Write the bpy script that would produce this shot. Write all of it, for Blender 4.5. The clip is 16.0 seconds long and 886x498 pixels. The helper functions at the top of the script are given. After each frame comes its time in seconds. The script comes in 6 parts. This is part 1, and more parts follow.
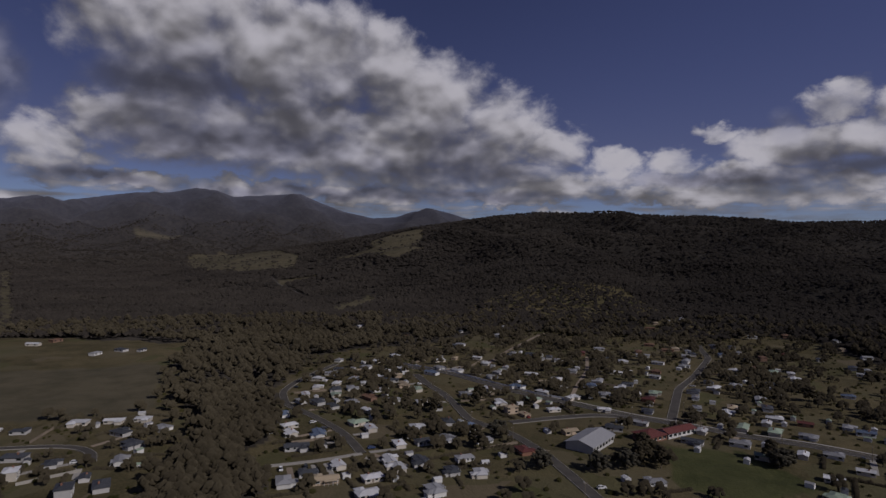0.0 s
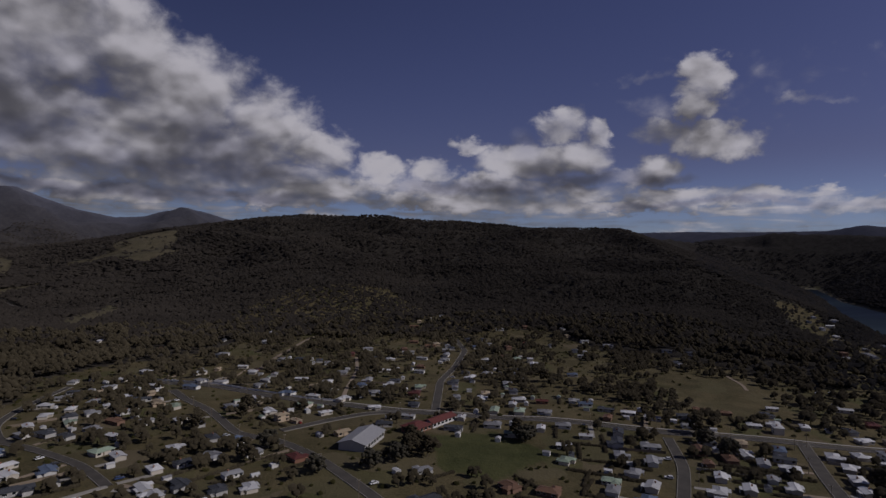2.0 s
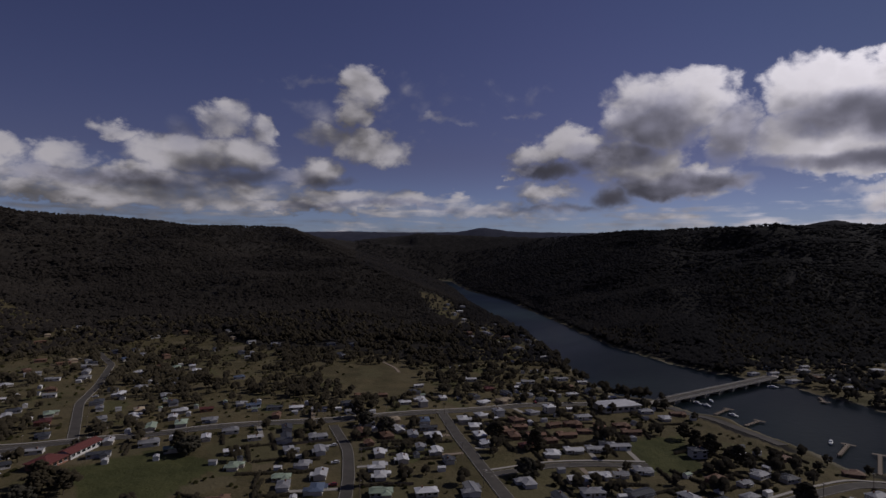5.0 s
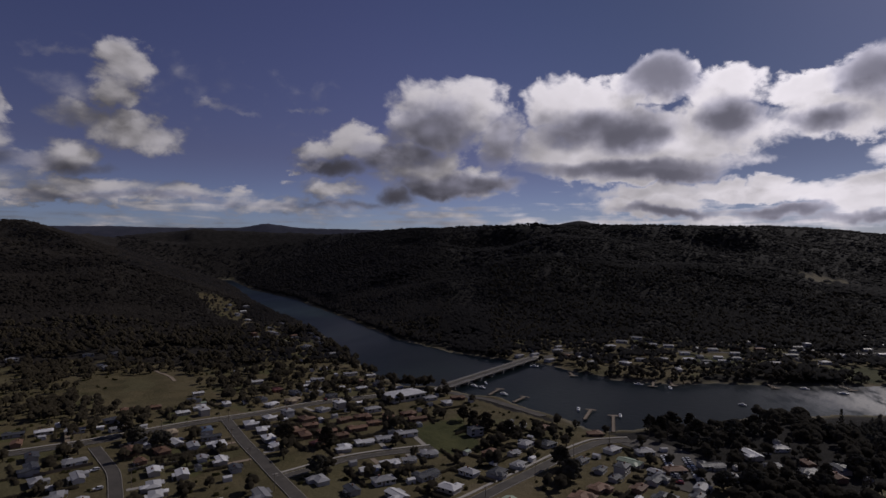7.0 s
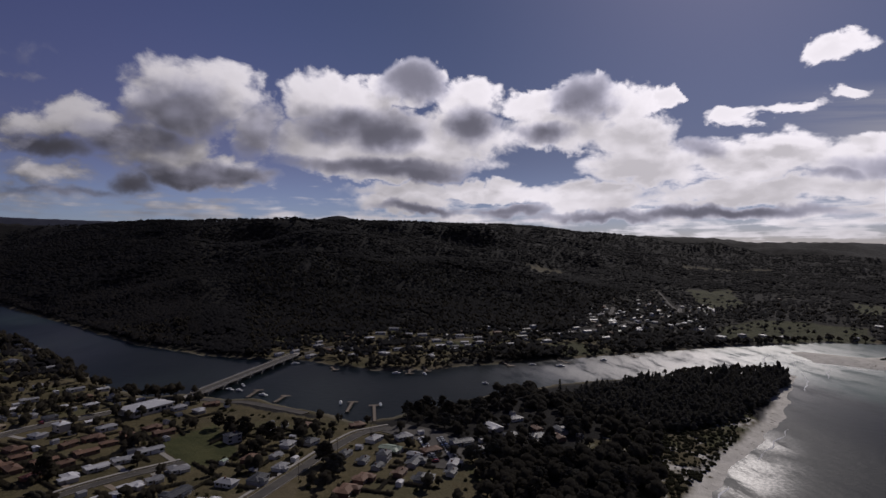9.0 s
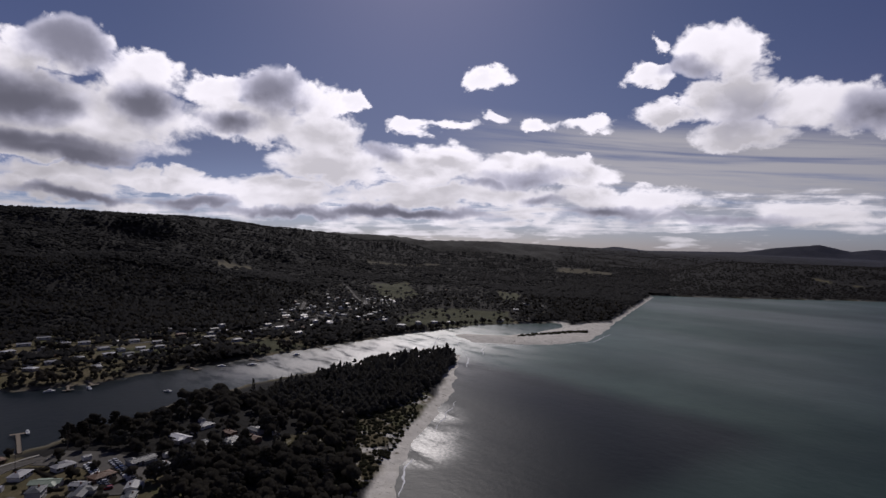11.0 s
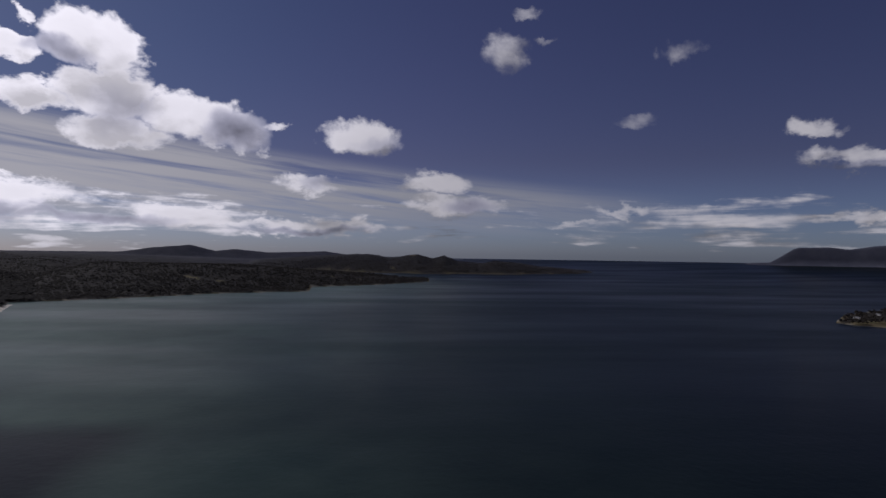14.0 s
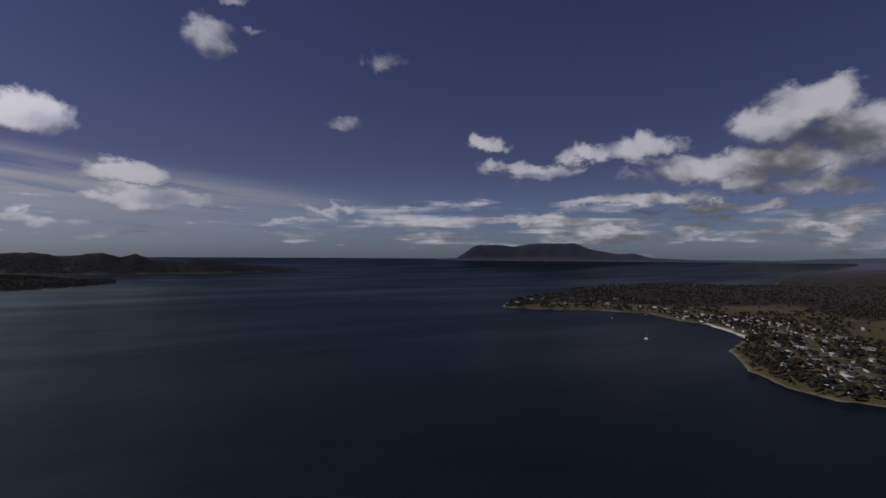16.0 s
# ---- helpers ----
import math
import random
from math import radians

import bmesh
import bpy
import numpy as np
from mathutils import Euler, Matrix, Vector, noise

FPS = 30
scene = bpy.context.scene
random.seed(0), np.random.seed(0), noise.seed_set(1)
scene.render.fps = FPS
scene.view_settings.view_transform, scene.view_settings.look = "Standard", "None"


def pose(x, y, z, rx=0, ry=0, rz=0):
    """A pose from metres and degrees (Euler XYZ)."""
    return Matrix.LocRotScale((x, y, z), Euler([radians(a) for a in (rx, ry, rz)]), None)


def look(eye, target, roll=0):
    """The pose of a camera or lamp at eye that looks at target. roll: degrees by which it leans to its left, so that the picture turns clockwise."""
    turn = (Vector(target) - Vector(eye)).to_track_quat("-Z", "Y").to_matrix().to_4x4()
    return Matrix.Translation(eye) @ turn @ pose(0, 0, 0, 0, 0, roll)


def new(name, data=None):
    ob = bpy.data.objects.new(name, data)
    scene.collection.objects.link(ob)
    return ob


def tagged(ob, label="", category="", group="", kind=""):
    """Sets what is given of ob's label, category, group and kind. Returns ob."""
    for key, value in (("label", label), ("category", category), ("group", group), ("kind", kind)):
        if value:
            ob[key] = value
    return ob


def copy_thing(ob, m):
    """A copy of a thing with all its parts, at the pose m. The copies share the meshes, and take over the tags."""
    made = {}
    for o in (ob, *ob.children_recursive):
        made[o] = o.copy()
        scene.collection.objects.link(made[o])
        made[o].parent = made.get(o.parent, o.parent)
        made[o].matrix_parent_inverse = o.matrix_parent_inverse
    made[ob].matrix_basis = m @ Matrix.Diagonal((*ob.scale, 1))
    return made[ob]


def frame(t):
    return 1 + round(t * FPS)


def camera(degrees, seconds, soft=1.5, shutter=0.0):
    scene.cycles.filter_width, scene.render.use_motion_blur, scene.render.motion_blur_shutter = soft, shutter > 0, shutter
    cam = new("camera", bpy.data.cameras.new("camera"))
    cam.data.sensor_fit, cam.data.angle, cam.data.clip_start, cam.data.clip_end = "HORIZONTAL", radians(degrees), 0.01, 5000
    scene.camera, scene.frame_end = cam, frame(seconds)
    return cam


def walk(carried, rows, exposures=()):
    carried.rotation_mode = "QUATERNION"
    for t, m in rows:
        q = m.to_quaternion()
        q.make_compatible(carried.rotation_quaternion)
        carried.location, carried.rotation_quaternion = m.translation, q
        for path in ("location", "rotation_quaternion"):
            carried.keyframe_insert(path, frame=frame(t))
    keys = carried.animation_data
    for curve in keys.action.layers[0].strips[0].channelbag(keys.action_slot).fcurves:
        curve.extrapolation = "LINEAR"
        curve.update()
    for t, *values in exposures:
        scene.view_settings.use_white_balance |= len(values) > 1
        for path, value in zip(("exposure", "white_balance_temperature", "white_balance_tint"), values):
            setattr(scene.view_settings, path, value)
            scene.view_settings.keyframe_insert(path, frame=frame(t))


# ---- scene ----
cam = camera(74.55, 16.0)
# seconds, x, y, tilt, lean, heading
PATH = [
    (0.0, -0.1, 0.3, 89.60, -0.91, 0.00),
    (0.5, -1.0, 0.6, 89.78, -0.89, -5.36),
    (1.0, -1.8, 0.5, 89.96, -0.90, -12.07),
    (1.5, -2.5, 0.3, 90.09, -0.90, -17.83),
    (2.0, -3.1, -0.2, 90.22, -0.86, -22.61),
    (2.5, -3.5, -0.7, 90.29, -0.79, -26.60),
    (3.0, -3.9, -1.1, 90.33, -0.74, -30.95),
    (3.5, -4.1, -1.4, 90.39, -0.65, -35.85),
    (4.0, -4.4, -1.4, 90.43, -0.57, -42.55),
    (6.5, -7.9, 0.0, 90.33, -0.30, -69.97),
    (7.0, -8.4, 0.3, 90.24, -0.20, -75.39),
    (7.5, -8.7, 0.7, 90.16, -0.09, -81.25),
    (8.0, -8.4, 1.3, 90.06, -0.04, -87.24),
    (10.5, -2.7, 6.9, 89.63, -0.85, -119.88),
    (11.0, -3.0, 8.0, 89.68, -0.97, -128.75),
    (11.5, -4.3, 9.1, 89.80, -1.02, -137.06),
    (12.0, -5.8, 10.2, 90.00, -0.99, -147.31),
    (12.5, -7.3, 11.3, 90.15, -0.99, -157.24),
    (13.0, -8.8, 12.5, 90.34, -0.95, -167.38),
    (13.5, -9.8, 14.0, 90.46, -0.86, -176.26),
    (14.0, -10.2, 15.9, 90.56, -0.80, -185.07),
    (14.5, -9.9, 18.3, 90.57, -0.72, -192.43),
    (15.0, -8.8, 21.2, 90.60, -0.63, -199.69),
    (15.5, -7.1, 24.5, 90.62, -0.50, -206.78),
    (16.0, -4.9, 28.2, 90.59, -0.38, -213.07),
]
walk(cam, [(t, pose(x, y, 120, tilt, lean, turn)) for t, x, y, tilt, lean, turn in PATH], [(0, -0.25, 6200, 17), (4, -0.38, 6290, 17), (8, -0.34, 6430, 17), (11, -0.12, 6300, 17), (13, -0.20, 6150, 17), (16, -0.25, 6150, 17)])


# ---- sky, sun and clouds ----
SUN_AZ, SUN_EL = 126.0, 36.0
SKY_POWER, SUN_POWER = 0.022, 2.5
sun_way = Vector((math.sin(radians(SUN_AZ)) * math.cos(radians(SUN_EL)), math.cos(radians(SUN_AZ)) * math.cos(radians(SUN_EL)), math.sin(radians(SUN_EL))))
sun = new("sun", bpy.data.lights.new("sun", "SUN"))
sun.data.energy, sun.data.angle, sun.data.color = SUN_POWER, radians(0.53), (1.0, 0.95, 0.87)
sun.matrix_world = look(sun_way * 3000, (0, 0, 0))

# heaps of cloud: bearing and height above the horizon, half width, half height (degrees), thickness
CLOUDS_ONE = [(-41.4, 12.3, 4.4, 6.7, 0.8), (-34.8, 8.3, 3.9, 2.5, 0.9), (-33.6, 6.4, 5, 1.6, 0.8), (-29.7, 10.7, 3.6, 2.8, 0.9), (-27.5, 5.1, 11.4, 1, 0.9), (-24, 18.4, 11.6, 6.1, 1.1), (-23.9, 10.4, 11.2, 4.3, 1.1), (-14.1, 17.2, 10, 6.5, 1.1), (-12.3, 4.9, 23.4, 1.3, 0.95), (-10.3, 9.5, 16.2, 4.4, 1.1), (-6.6, 17.5, 5.5, 4.4, 1), (-1.8, 13.8, 7.2, 5.3, 1), (-0.5, 11.9, 4, 4.9, 1), (0.8, 6.4, 19.5, 2.3, 0.9), (2.5, 8.8, 5.8, 2.8, 1), (5.7, 11.5, 5.5, 4.1, 0.9), (6.2, 4.3, 10.9, 0.7, 0.92), (10.6, 6.1, 12.8, 1.4, 0.9), (10.6, 9.6, 3.6, 2.3, 1), (10.9, 9.3, 3.8, 2.7, 0.9)]
CLOUDS_TWO = [(11.8, 5, 16, 1.1, 0.92), (16.3, 7.9, 2.9, 1.8, 0.95), (21.4, 7.8, 3.1, 1.6, 0.9), (23.5, 4.4, 14.9, 0.8, 0.92), (25.1, 10.3, 2.4, 1.4, 0.9), (28.4, 6.1, 15.3, 1.7, 0.95), (28.7, 4.8, 11.1, 1.4, 0.92), (30.5, 8.9, 6.1, 2.5, 1), (33.8, 12, 3.3, 2.1, 1), (36.1, 9, 3.9, 2.2, 0.9), (37.4, 11.2, 2.1, 1.7, 0.9), (38.1, 11, 1.6, 1.6, 0.9), (41, 7.4, 4.2, 1.6, 0.9), (41.5, 16.1, 4.4, 0.9, 0.5), (42.2, 4.6, 12.1, 0.9, 0.9), (42.2, 7.6, 3.3, 1.7, 0.85), (43.5, 11, 4.1, 1.7, 0.72), (43.8, 5.3, 6.1, 1.1, 0.85), (46.1, 13.5, 2.4, 2.6, 0.95), (46.6, 5.5, 4.8, 1, 0.7)]
CLOUDS_THREE = [(46.7, 16, 2.7, 2.3, 1), (47.6, 10.2, 4.8, 2, 0.95), (50.2, 13.8, 15.6, 4.8, 0.36), (51.5, 12.2, 12.1, 3.1, 0.34), (52.5, 5.1, 6.1, 1, 0.8), (54.3, 12.8, 5.5, 0.9, 0.72), (55.9, 5.6, 1.5, 0.7, 0.7), (55.9, 5.7, 1.6, 0.6, 0.8), (57.8, 4.4, 10.5, 1.1, 0.75), (60.9, 6.3, 1.3, 0.4, 0.6), (61, 4.2, 13.6, 0.9, 0.75), (61.9, 13, 3.6, 0.7, 0.45), (62.4, 8, 1.6, 0.7, 0.8), (63.9, 9.4, 2.6, 1.6, 0.95), (65.2, 6, 4.9, 1.4, 0.8), (66.3, 6.1, 2.5, 1.2, 0.85), (66.6, 10.3, 3.8, 2.2, 1), (67.5, 10.7, 2.5, 1.8, 0.95), (72.9, 8.6, 5.3, 2.7, 1), (74.6, 12.9, 5.3, 3.9, 1.1)]
CLOUDS_FOUR = [(76.8, 6.8, 7.2, 1.8, 1), (77.9, 13.7, 4.4, 3.2, 1.1), (81.2, 11, 2.8, 3.3, 1), (86.4, 13.7, 4, 3, 1.05), (87.7, 9.9, 6.9, 3, 1.05), (90.4, 13.8, 3.4, 2.3, 1), (92.4, 13.9, 2.2, 2.2, 1.1), (92.9, 8.3, 12.1, 1.9, 1), (93.5, 11.1, 5.6, 2.8, 1.1), (95.1, 4.1, 6.2, 1.2, 0.95), (95.1, 7.3, 7.7, 1.3, 1), (95.8, 15.4, 3.7, 2.3, 1.1), (99.5, 10.8, 8.1, 2.9, 1.1), (101.2, 14.3, 3.9, 2.2, 1.1), (103.5, 5.3, 15.9, 1.3, 1), (106.9, 13.6, 3.4, 1.7, 1.05), (110.6, 11.2, 7, 2.2, 1.1), (112.2, 4.9, 7.7, 2, 1), (112.4, 14.1, 3.7, 2.2, 1.1), (116.3, 13.1, 2.9, 2.4, 1.05)]
CLOUDS_FIVE = [(116.6, 10.3, 4.8, 2.2, 1), (118.5, 7.7, 7, 2.3, 1.05), (119.6, 13.5, 1.5, 1.3, 0.95), (124, 2.9, 39.8, 0.7, 0.75), (124.7, 11.8, 2.3, 1.1, 0.9), (126.7, 8, 7.8, 2.3, 1.05), (128.9, 11.6, 3.9, 0.7, 0.75), (129.6, 5, 14.5, 1.6, 1), (132.5, 15.9, 2.8, 1.3, 0.95), (133.6, 12.4, 1.8, 0.7, 0.8), (135, 7.5, 7.1, 2, 1), (138, 11.8, 1.7, 0.8, 0.8), (139.5, 11.9, 1, 0.7, 0.7), (141, 7.6, 3.5, 1.3, 0.95), (141.5, 7, 4, 1.6, 0.95), (142.3, 11.7, 3.7, 0.9, 0.9), (142.5, 11.3, 3.2, 0.9, 0.85), (142.6, 4.9, 4.6, 1.5, 0.95), (146.6, 4.4, 8.8, 1.5, 0.95), (147.8, 15.6, 2.7, 1.2, 1)]
CLOUDS_SIX = [(149.1, 18.3, 1.1, 0.7, 0.8), (149.5, 12.2, 3.5, 1.5, 1), (153.1, 17.6, 4, 2.2, 1.1), (155.1, 13.2, 3.9, 2.6, 1.1), (155.5, 16.8, 2.8, 2.3, 1.1), (155.6, 10.2, 4.2, 1.7, 1), (159.9, 12.3, 3.2, 2.2, 1.05), (160.8, 3.2, 6.7, 1.1, 0.85), (163.4, 11.7, 4, 2.4, 1.1), (166.1, 10.2, 2.3, 1.3, 0.9), (168.9, 11.7, 1.8, 0.6, 0.75), (171.6, 2.5, 9.4, 1, 0.85), (171.8, 6.5, 3.4, 1.1, 0.8), (177, 11.2, 4, 1.8, 0.95), (184.5, 6.9, 4.5, 1.4, 0.95), (186.2, 4.9, 5.1, 1.2, 0.9), (191, 19.4, 3, 2.4, 0.62), (192.3, 22.7, 2.7, 0.7, 0.6), (194.6, 20.5, 1.9, 0.5, 0.45), (196.8, 2.9, 4.4, 0.5, 0.74)]
CLOUDS_SEVEN = [(202.4, 4.2, 3.6, 0.7, 0.72), (203.1, 12.6, 2.7, 0.8, 0.4), (203.6, 12.6, 2.8, 0.8, 0.45), (206.9, 18.2, 2.3, 1.1, 0.45), (207.4, 18.5, 2.6, 1, 0.42), (217.8, 10.8, 2.3, 1.1, 0.9), (221.6, 8.3, 5.2, 1, 0.85), (221.7, 3.4, 6.5, 0.8, 0.88), (227.2, 9.7, 3.2, 1, 0.8), (229.1, 2.8, 3.1, 0.7, 0.9), (230.6, 5.2, 7.6, 0.8, 0.9), (232.6, 10.1, 4.5, 1.5, 0.9), (236, 2.5, 2.9, 0.8, 0.9), (237.4, 7.8, 8.8, 1.5, 0.82), (239.7, 4.4, 5.8, 0.7, 0.88), (241, 6.7, 2.7, 1.3, 0.95), (242.3, 11.2, 4, 1.8, 0.95), (243.9, 8.2, 6.1, 1.6, 0.8), (245.6, 12.8, 4.6, 2.3, 1), (246.3, 6.1, 4.7, 1.4, 0.85)]
CLOUDS_EIGHT = [(246.7, 2.6, 4.2, 0.5, 0.88), (247.9, 6.2, 1.6, 0.5, 0.75), (249.4, 10.1, 4, 2.8, 1)]
CLOUDS = CLOUDS_ONE + CLOUDS_TWO + CLOUDS_THREE + CLOUDS_FOUR + CLOUDS_FIVE + CLOUDS_SIX + CLOUDS_SEVEN + CLOUDS_EIGHT
# grey bodies and bases within the heaps
BODIES_ONE = [(-38.8, 12.8, 3.1, 5.2, 0.4), (-31.7, 5.3, 6.1, 0.7, 0.6), (-25.3, 13.6, 7.7, 3.5, 0.6), (-19.6, 9.2, 12.9, 2.1, 0.65), (-12.5, 13.3, 5.8, 2.7, 0.3), (-10.2, 4.7, 20.5, 0.7, 0.6), (0.6, 9.5, 4.5, 2.7, 0.3), (0.8, 7.4, 12.2, 1.4, 0.5), (2.2, 5.1, 10, 0.7, 0.6), (25.6, 6.3, 8.6, 0.8, 0.55), (30.5, 10.5, 1.7, 1.7, 0.25), (35.5, 7.2, 7.8, 1, 0.5), (42.5, 7, 3.9, 0.7, 0.5), (47.6, 4.6, 10.7, 0.4, 0.5), (64.2, 7.9, 3.4, 0.7, 0.6), (64.7, 8.3, 4, 1, 0.7), (65.2, 4.5, 6.5, 0.5, 0.5), (70.7, 9.3, 5, 1.7, 0.7), (71, 5.3, 2.6, 1.1, 0.7), (74.8, 11.9, 4.7, 2.8, 0.85)]
BODIES_TWO = [(76.8, 6.3, 7.2, 1.2, 0.95), (81.2, 10.4, 2.5, 2.5, 0.5), (87.2, 11.9, 3.2, 1.4, 0.4), (90.4, 11.6, 6.7, 1.8, 0.7), (92.4, 7.7, 9.7, 1, 0.8), (93, 10.8, 3.9, 1.8, 0.9), (95.1, 7.2, 6.6, 0.9, 0.85), (95.8, 15.6, 3.3, 2, 0.9), (96.3, 3.5, 4.8, 0.5, 0.7), (101.7, 11.8, 2.7, 2.1, 0.85), (105.9, 3.4, 4.7, 0.7, 0.75), (108.6, 11, 3, 1.2, 0.85), (112.4, 14.1, 3, 2.2, 0.85), (114.3, 2.8, 8.4, 0.5, 0.6), (122.8, 9.2, 1.8, 0.8, 0.5), (124, 3.1, 11.1, 0.7, 0.8), (132.9, 6.1, 2.3, 0.7, 0.55), (136.7, 6.9, 4.4, 1, 0.5), (138.4, 4.5, 1.8, 0.5, 0.5), (144.6, 3.2, 4.8, 0.6, 0.6)]
BODIES_THREE = [(151.7, 16, 2.9, 0.8, 0.55), (153.8, 2.7, 6.7, 0.5, 0.5), (155.6, 12, 2, 1.6, 0.2), (165.4, 10.9, 3.3, 1.9, 0.75), (171.6, 2, 6.6, 0.4, 0.5), (172.6, 6.8, 1.4, 0.7, 0.3), (178.1, 10.3, 2.2, 0.8, 0.35), (187.9, 4.9, 2.7, 1.1, 0.75), (222.2, 7.7, 4.3, 0.4, 0.4), (230.1, 4.4, 6.1, 0.4, 0.4), (234.1, 9, 3.4, 0.5, 0.4), (236, 2, 2.8, 0.3, 0.4), (241.9, 5.9, 3.4, 0.6, 0.5), (245.2, 9.9, 5.2, 1.1, 0.45), (249.3, 7.9, 2.9, 0.9, 0.45)]
BODIES = BODIES_ONE + BODIES_TWO + BODIES_THREE



class Nodes:
    """Short hand for laying nodes."""

    def __init__(self, tree):
        self.tree = tree

    def add(self, kind, **values):
        node = self.tree.nodes.new(kind)
        for key, value in values.items():
            setattr(node, key, value)
        return node

    def put(self, socket, value):
        if hasattr(value, "is_output") or isinstance(value, bpy.types.NodeSocket):
            self.tree.links.new(value, socket)
        else:
            socket.default_value = value

    def math(self, op, *args, clamp=False):
        node = self.add("ShaderNodeMath", operation=op, use_clamp=clamp)
        for i, value in enumerate(args):
            self.put(node.inputs[i], value)
        return node.outputs[0]

    def vec(self, op, *args):
        node = self.add("ShaderNodeVectorMath", operation=op)
        for i, value in enumerate(args):
            self.put(node.inputs[i] if not (op == "SCALE" and i == 1) else node.inputs["Scale"], value)
        return node.outputs["Value"] if op in ("DOT_PRODUCT", "LENGTH") else node.outputs[0]

    def span(self, value, a, b, c=0.0, d=1.0, kind="SMOOTHSTEP"):
        node = self.add("ShaderNodeMapRange", interpolation_type=kind, clamp=True)
        for i, v in enumerate((value, a, b, c, d)):
            self.put(node.inputs[i], v)
        return node.outputs[0]

    def noise(self, vector, scale, detail=4.0, rough=0.55, distortion=0.0, out=0):
        node = self.add("ShaderNodeTexNoise")
        if vector is not None:
            self.put(node.inputs["Vector"], vector)
        for key, v in (("Scale", scale), ("Detail", detail), ("Roughness", rough), ("Distortion", distortion)):
            self.put(node.inputs[key], v)
        return node.outputs[out]

    def mix(self, fac, a, b, kind="MIX"):
        node = self.add("ShaderNodeMix", data_type="RGBA", blend_type=kind)
        for key, v in ((0, fac), (6, a), (7, b)):
            self.put(node.inputs[key], v if not isinstance(v, tuple) or len(v) == 4 else (*v, 1))
        return node.outputs[2]


def cloud_group():
    """How thick the clouds are in a direction of the sky."""
    tree = bpy.data.node_groups.new("cloud_cover", "ShaderNodeTree")
    tree.interface.new_socket("Direction", in_out="INPUT", socket_type="NodeSocketVector")
    tree.interface.new_socket("Cover", in_out="OUTPUT", socket_type="NodeSocketFloat")
    for title in ("Lump", "Mass"):
        tree.interface.new_socket(title, in_out="OUTPUT", socket_type="NodeSocketFloat")
    n = Nodes(tree)
    way = n.add("NodeGroupInput").outputs[0]
    split = n.add("ShaderNodeSeparateXYZ")
    n.put(split.inputs[0], way)
    x, y, z = split.outputs
    # bearings counted from 106 degrees, so that the seam lies where no camera looks
    c, s = math.cos(radians(106)), math.sin(radians(106))
    ahead = n.math("ADD", n.math("MULTIPLY", x, s), n.math("MULTIPLY", y, c))
    aside = n.math("SUBTRACT", n.math("MULTIPLY", x, c), n.math("MULTIPLY", y, s))
    az = n.math("MULTIPLY", n.math("ARCTAN2", aside, ahead), 57.2958)
    el = n.math("MULTIPLY", n.math("ARCSINE", z), 57.2958)
    # flattened towards the horizon
    low = n.math("MULTIPLY", n.math("POWER", n.math("MAXIMUM", z, 0.0), 0.65), 1.25)
    place_z = n.add("ShaderNodeCombineXYZ")
    for i, v in enumerate((x, y, low)):
        n.put(place_z.inputs[i], v)
    place = place_z.outputs[0]
    warp = n.noise(place, 6.0, 2.0, 0.5, out=1)
    bent = n.vec("ADD", place, n.vec("SCALE", n.vec("SUBTRACT", warp, (0.5, 0.5, 0.5)), 0.06))
    crisp = n.add("ShaderNodeSeparateXYZ")
    n.put(crisp.inputs[0], n.noise(bent, 19.0, 6.0, 0.6, out=1))
    az = n.math("ADD", az, n.math("MULTIPLY", n.math("SUBTRACT", crisp.outputs[0], 0.5), 5.2))
    el = n.math("ADD", el, n.math("MULTIPLY", n.math("SUBTRACT", crisp.outputs[1], 0.5), 3.8))
    total = None
    for a, e, w, h, k in CLOUDS:
        u = n.math("MULTIPLY_ADD", az, 1 / w, -(a - 106) / w)
        v = n.math("MULTIPLY_ADD", el, 1 / h, -e / h)
        d = n.math("MULTIPLY_ADD", v, v, n.math("MULTIPLY", u, u))
        one = n.math("MULTIPLY_ADD", d, -1.0 * k, k - (0.20 if k < 0.8 else 0.0))
        total = one if total is None else n.math("SMOOTH_MAX", total, one, 0.12)
    # a low bank of flat clouds all along the horizon
    flat = n.noise(n.vec("MULTIPLY", way, (7.0, 7.0, 75.0)), 1.0, 5.0, 0.55, 0.4)
    v = n.math("MULTIPLY_ADD", el, 1 / 2.6, -2.9 / 2.6)
    bank = n.math("ADD", n.math("MULTIPLY_ADD", n.math("MULTIPLY", v, v), -0.55, n.math("MAXIMUM", n.span(az, 82.0, 112.0, 0.0, 0.46), n.math("MINIMUM", n.span(az, -70.0, -25.0, 0.70, 0.34), n.span(az, 40.0, 75.0, 0.34, 0.08)))), n.math("MULTIPLY", n.math("SUBTRACT", flat, 0.5), 2.2))
    total = n.math("SMOOTH_MAX", total, bank, 0.15)
    mass = n.math("MAXIMUM", n.math("SMOOTH_MIN", n.math("MULTIPLY", total, 1.35), 1.05, 0.25), -0.8)

    def puffs(scale, detail):
        cell = n.add("ShaderNodeTexVoronoi", feature="SMOOTH_F1")
        for key, v in (("Vector", bent), ("Scale", scale), ("Detail", detail), ("Roughness", 0.45), ("Smoothness", 0.6)):
            n.put(cell.inputs[key], v)
        return n.math("SUBTRACT", 0.55, cell.outputs["Distance"])

    large, small = puffs(10.0, 0.0), puffs(24.0, 1.0)
    fray = n.math("SUBTRACT", n.noise(bent, 12.0, 7.0, 0.57), 0.5)
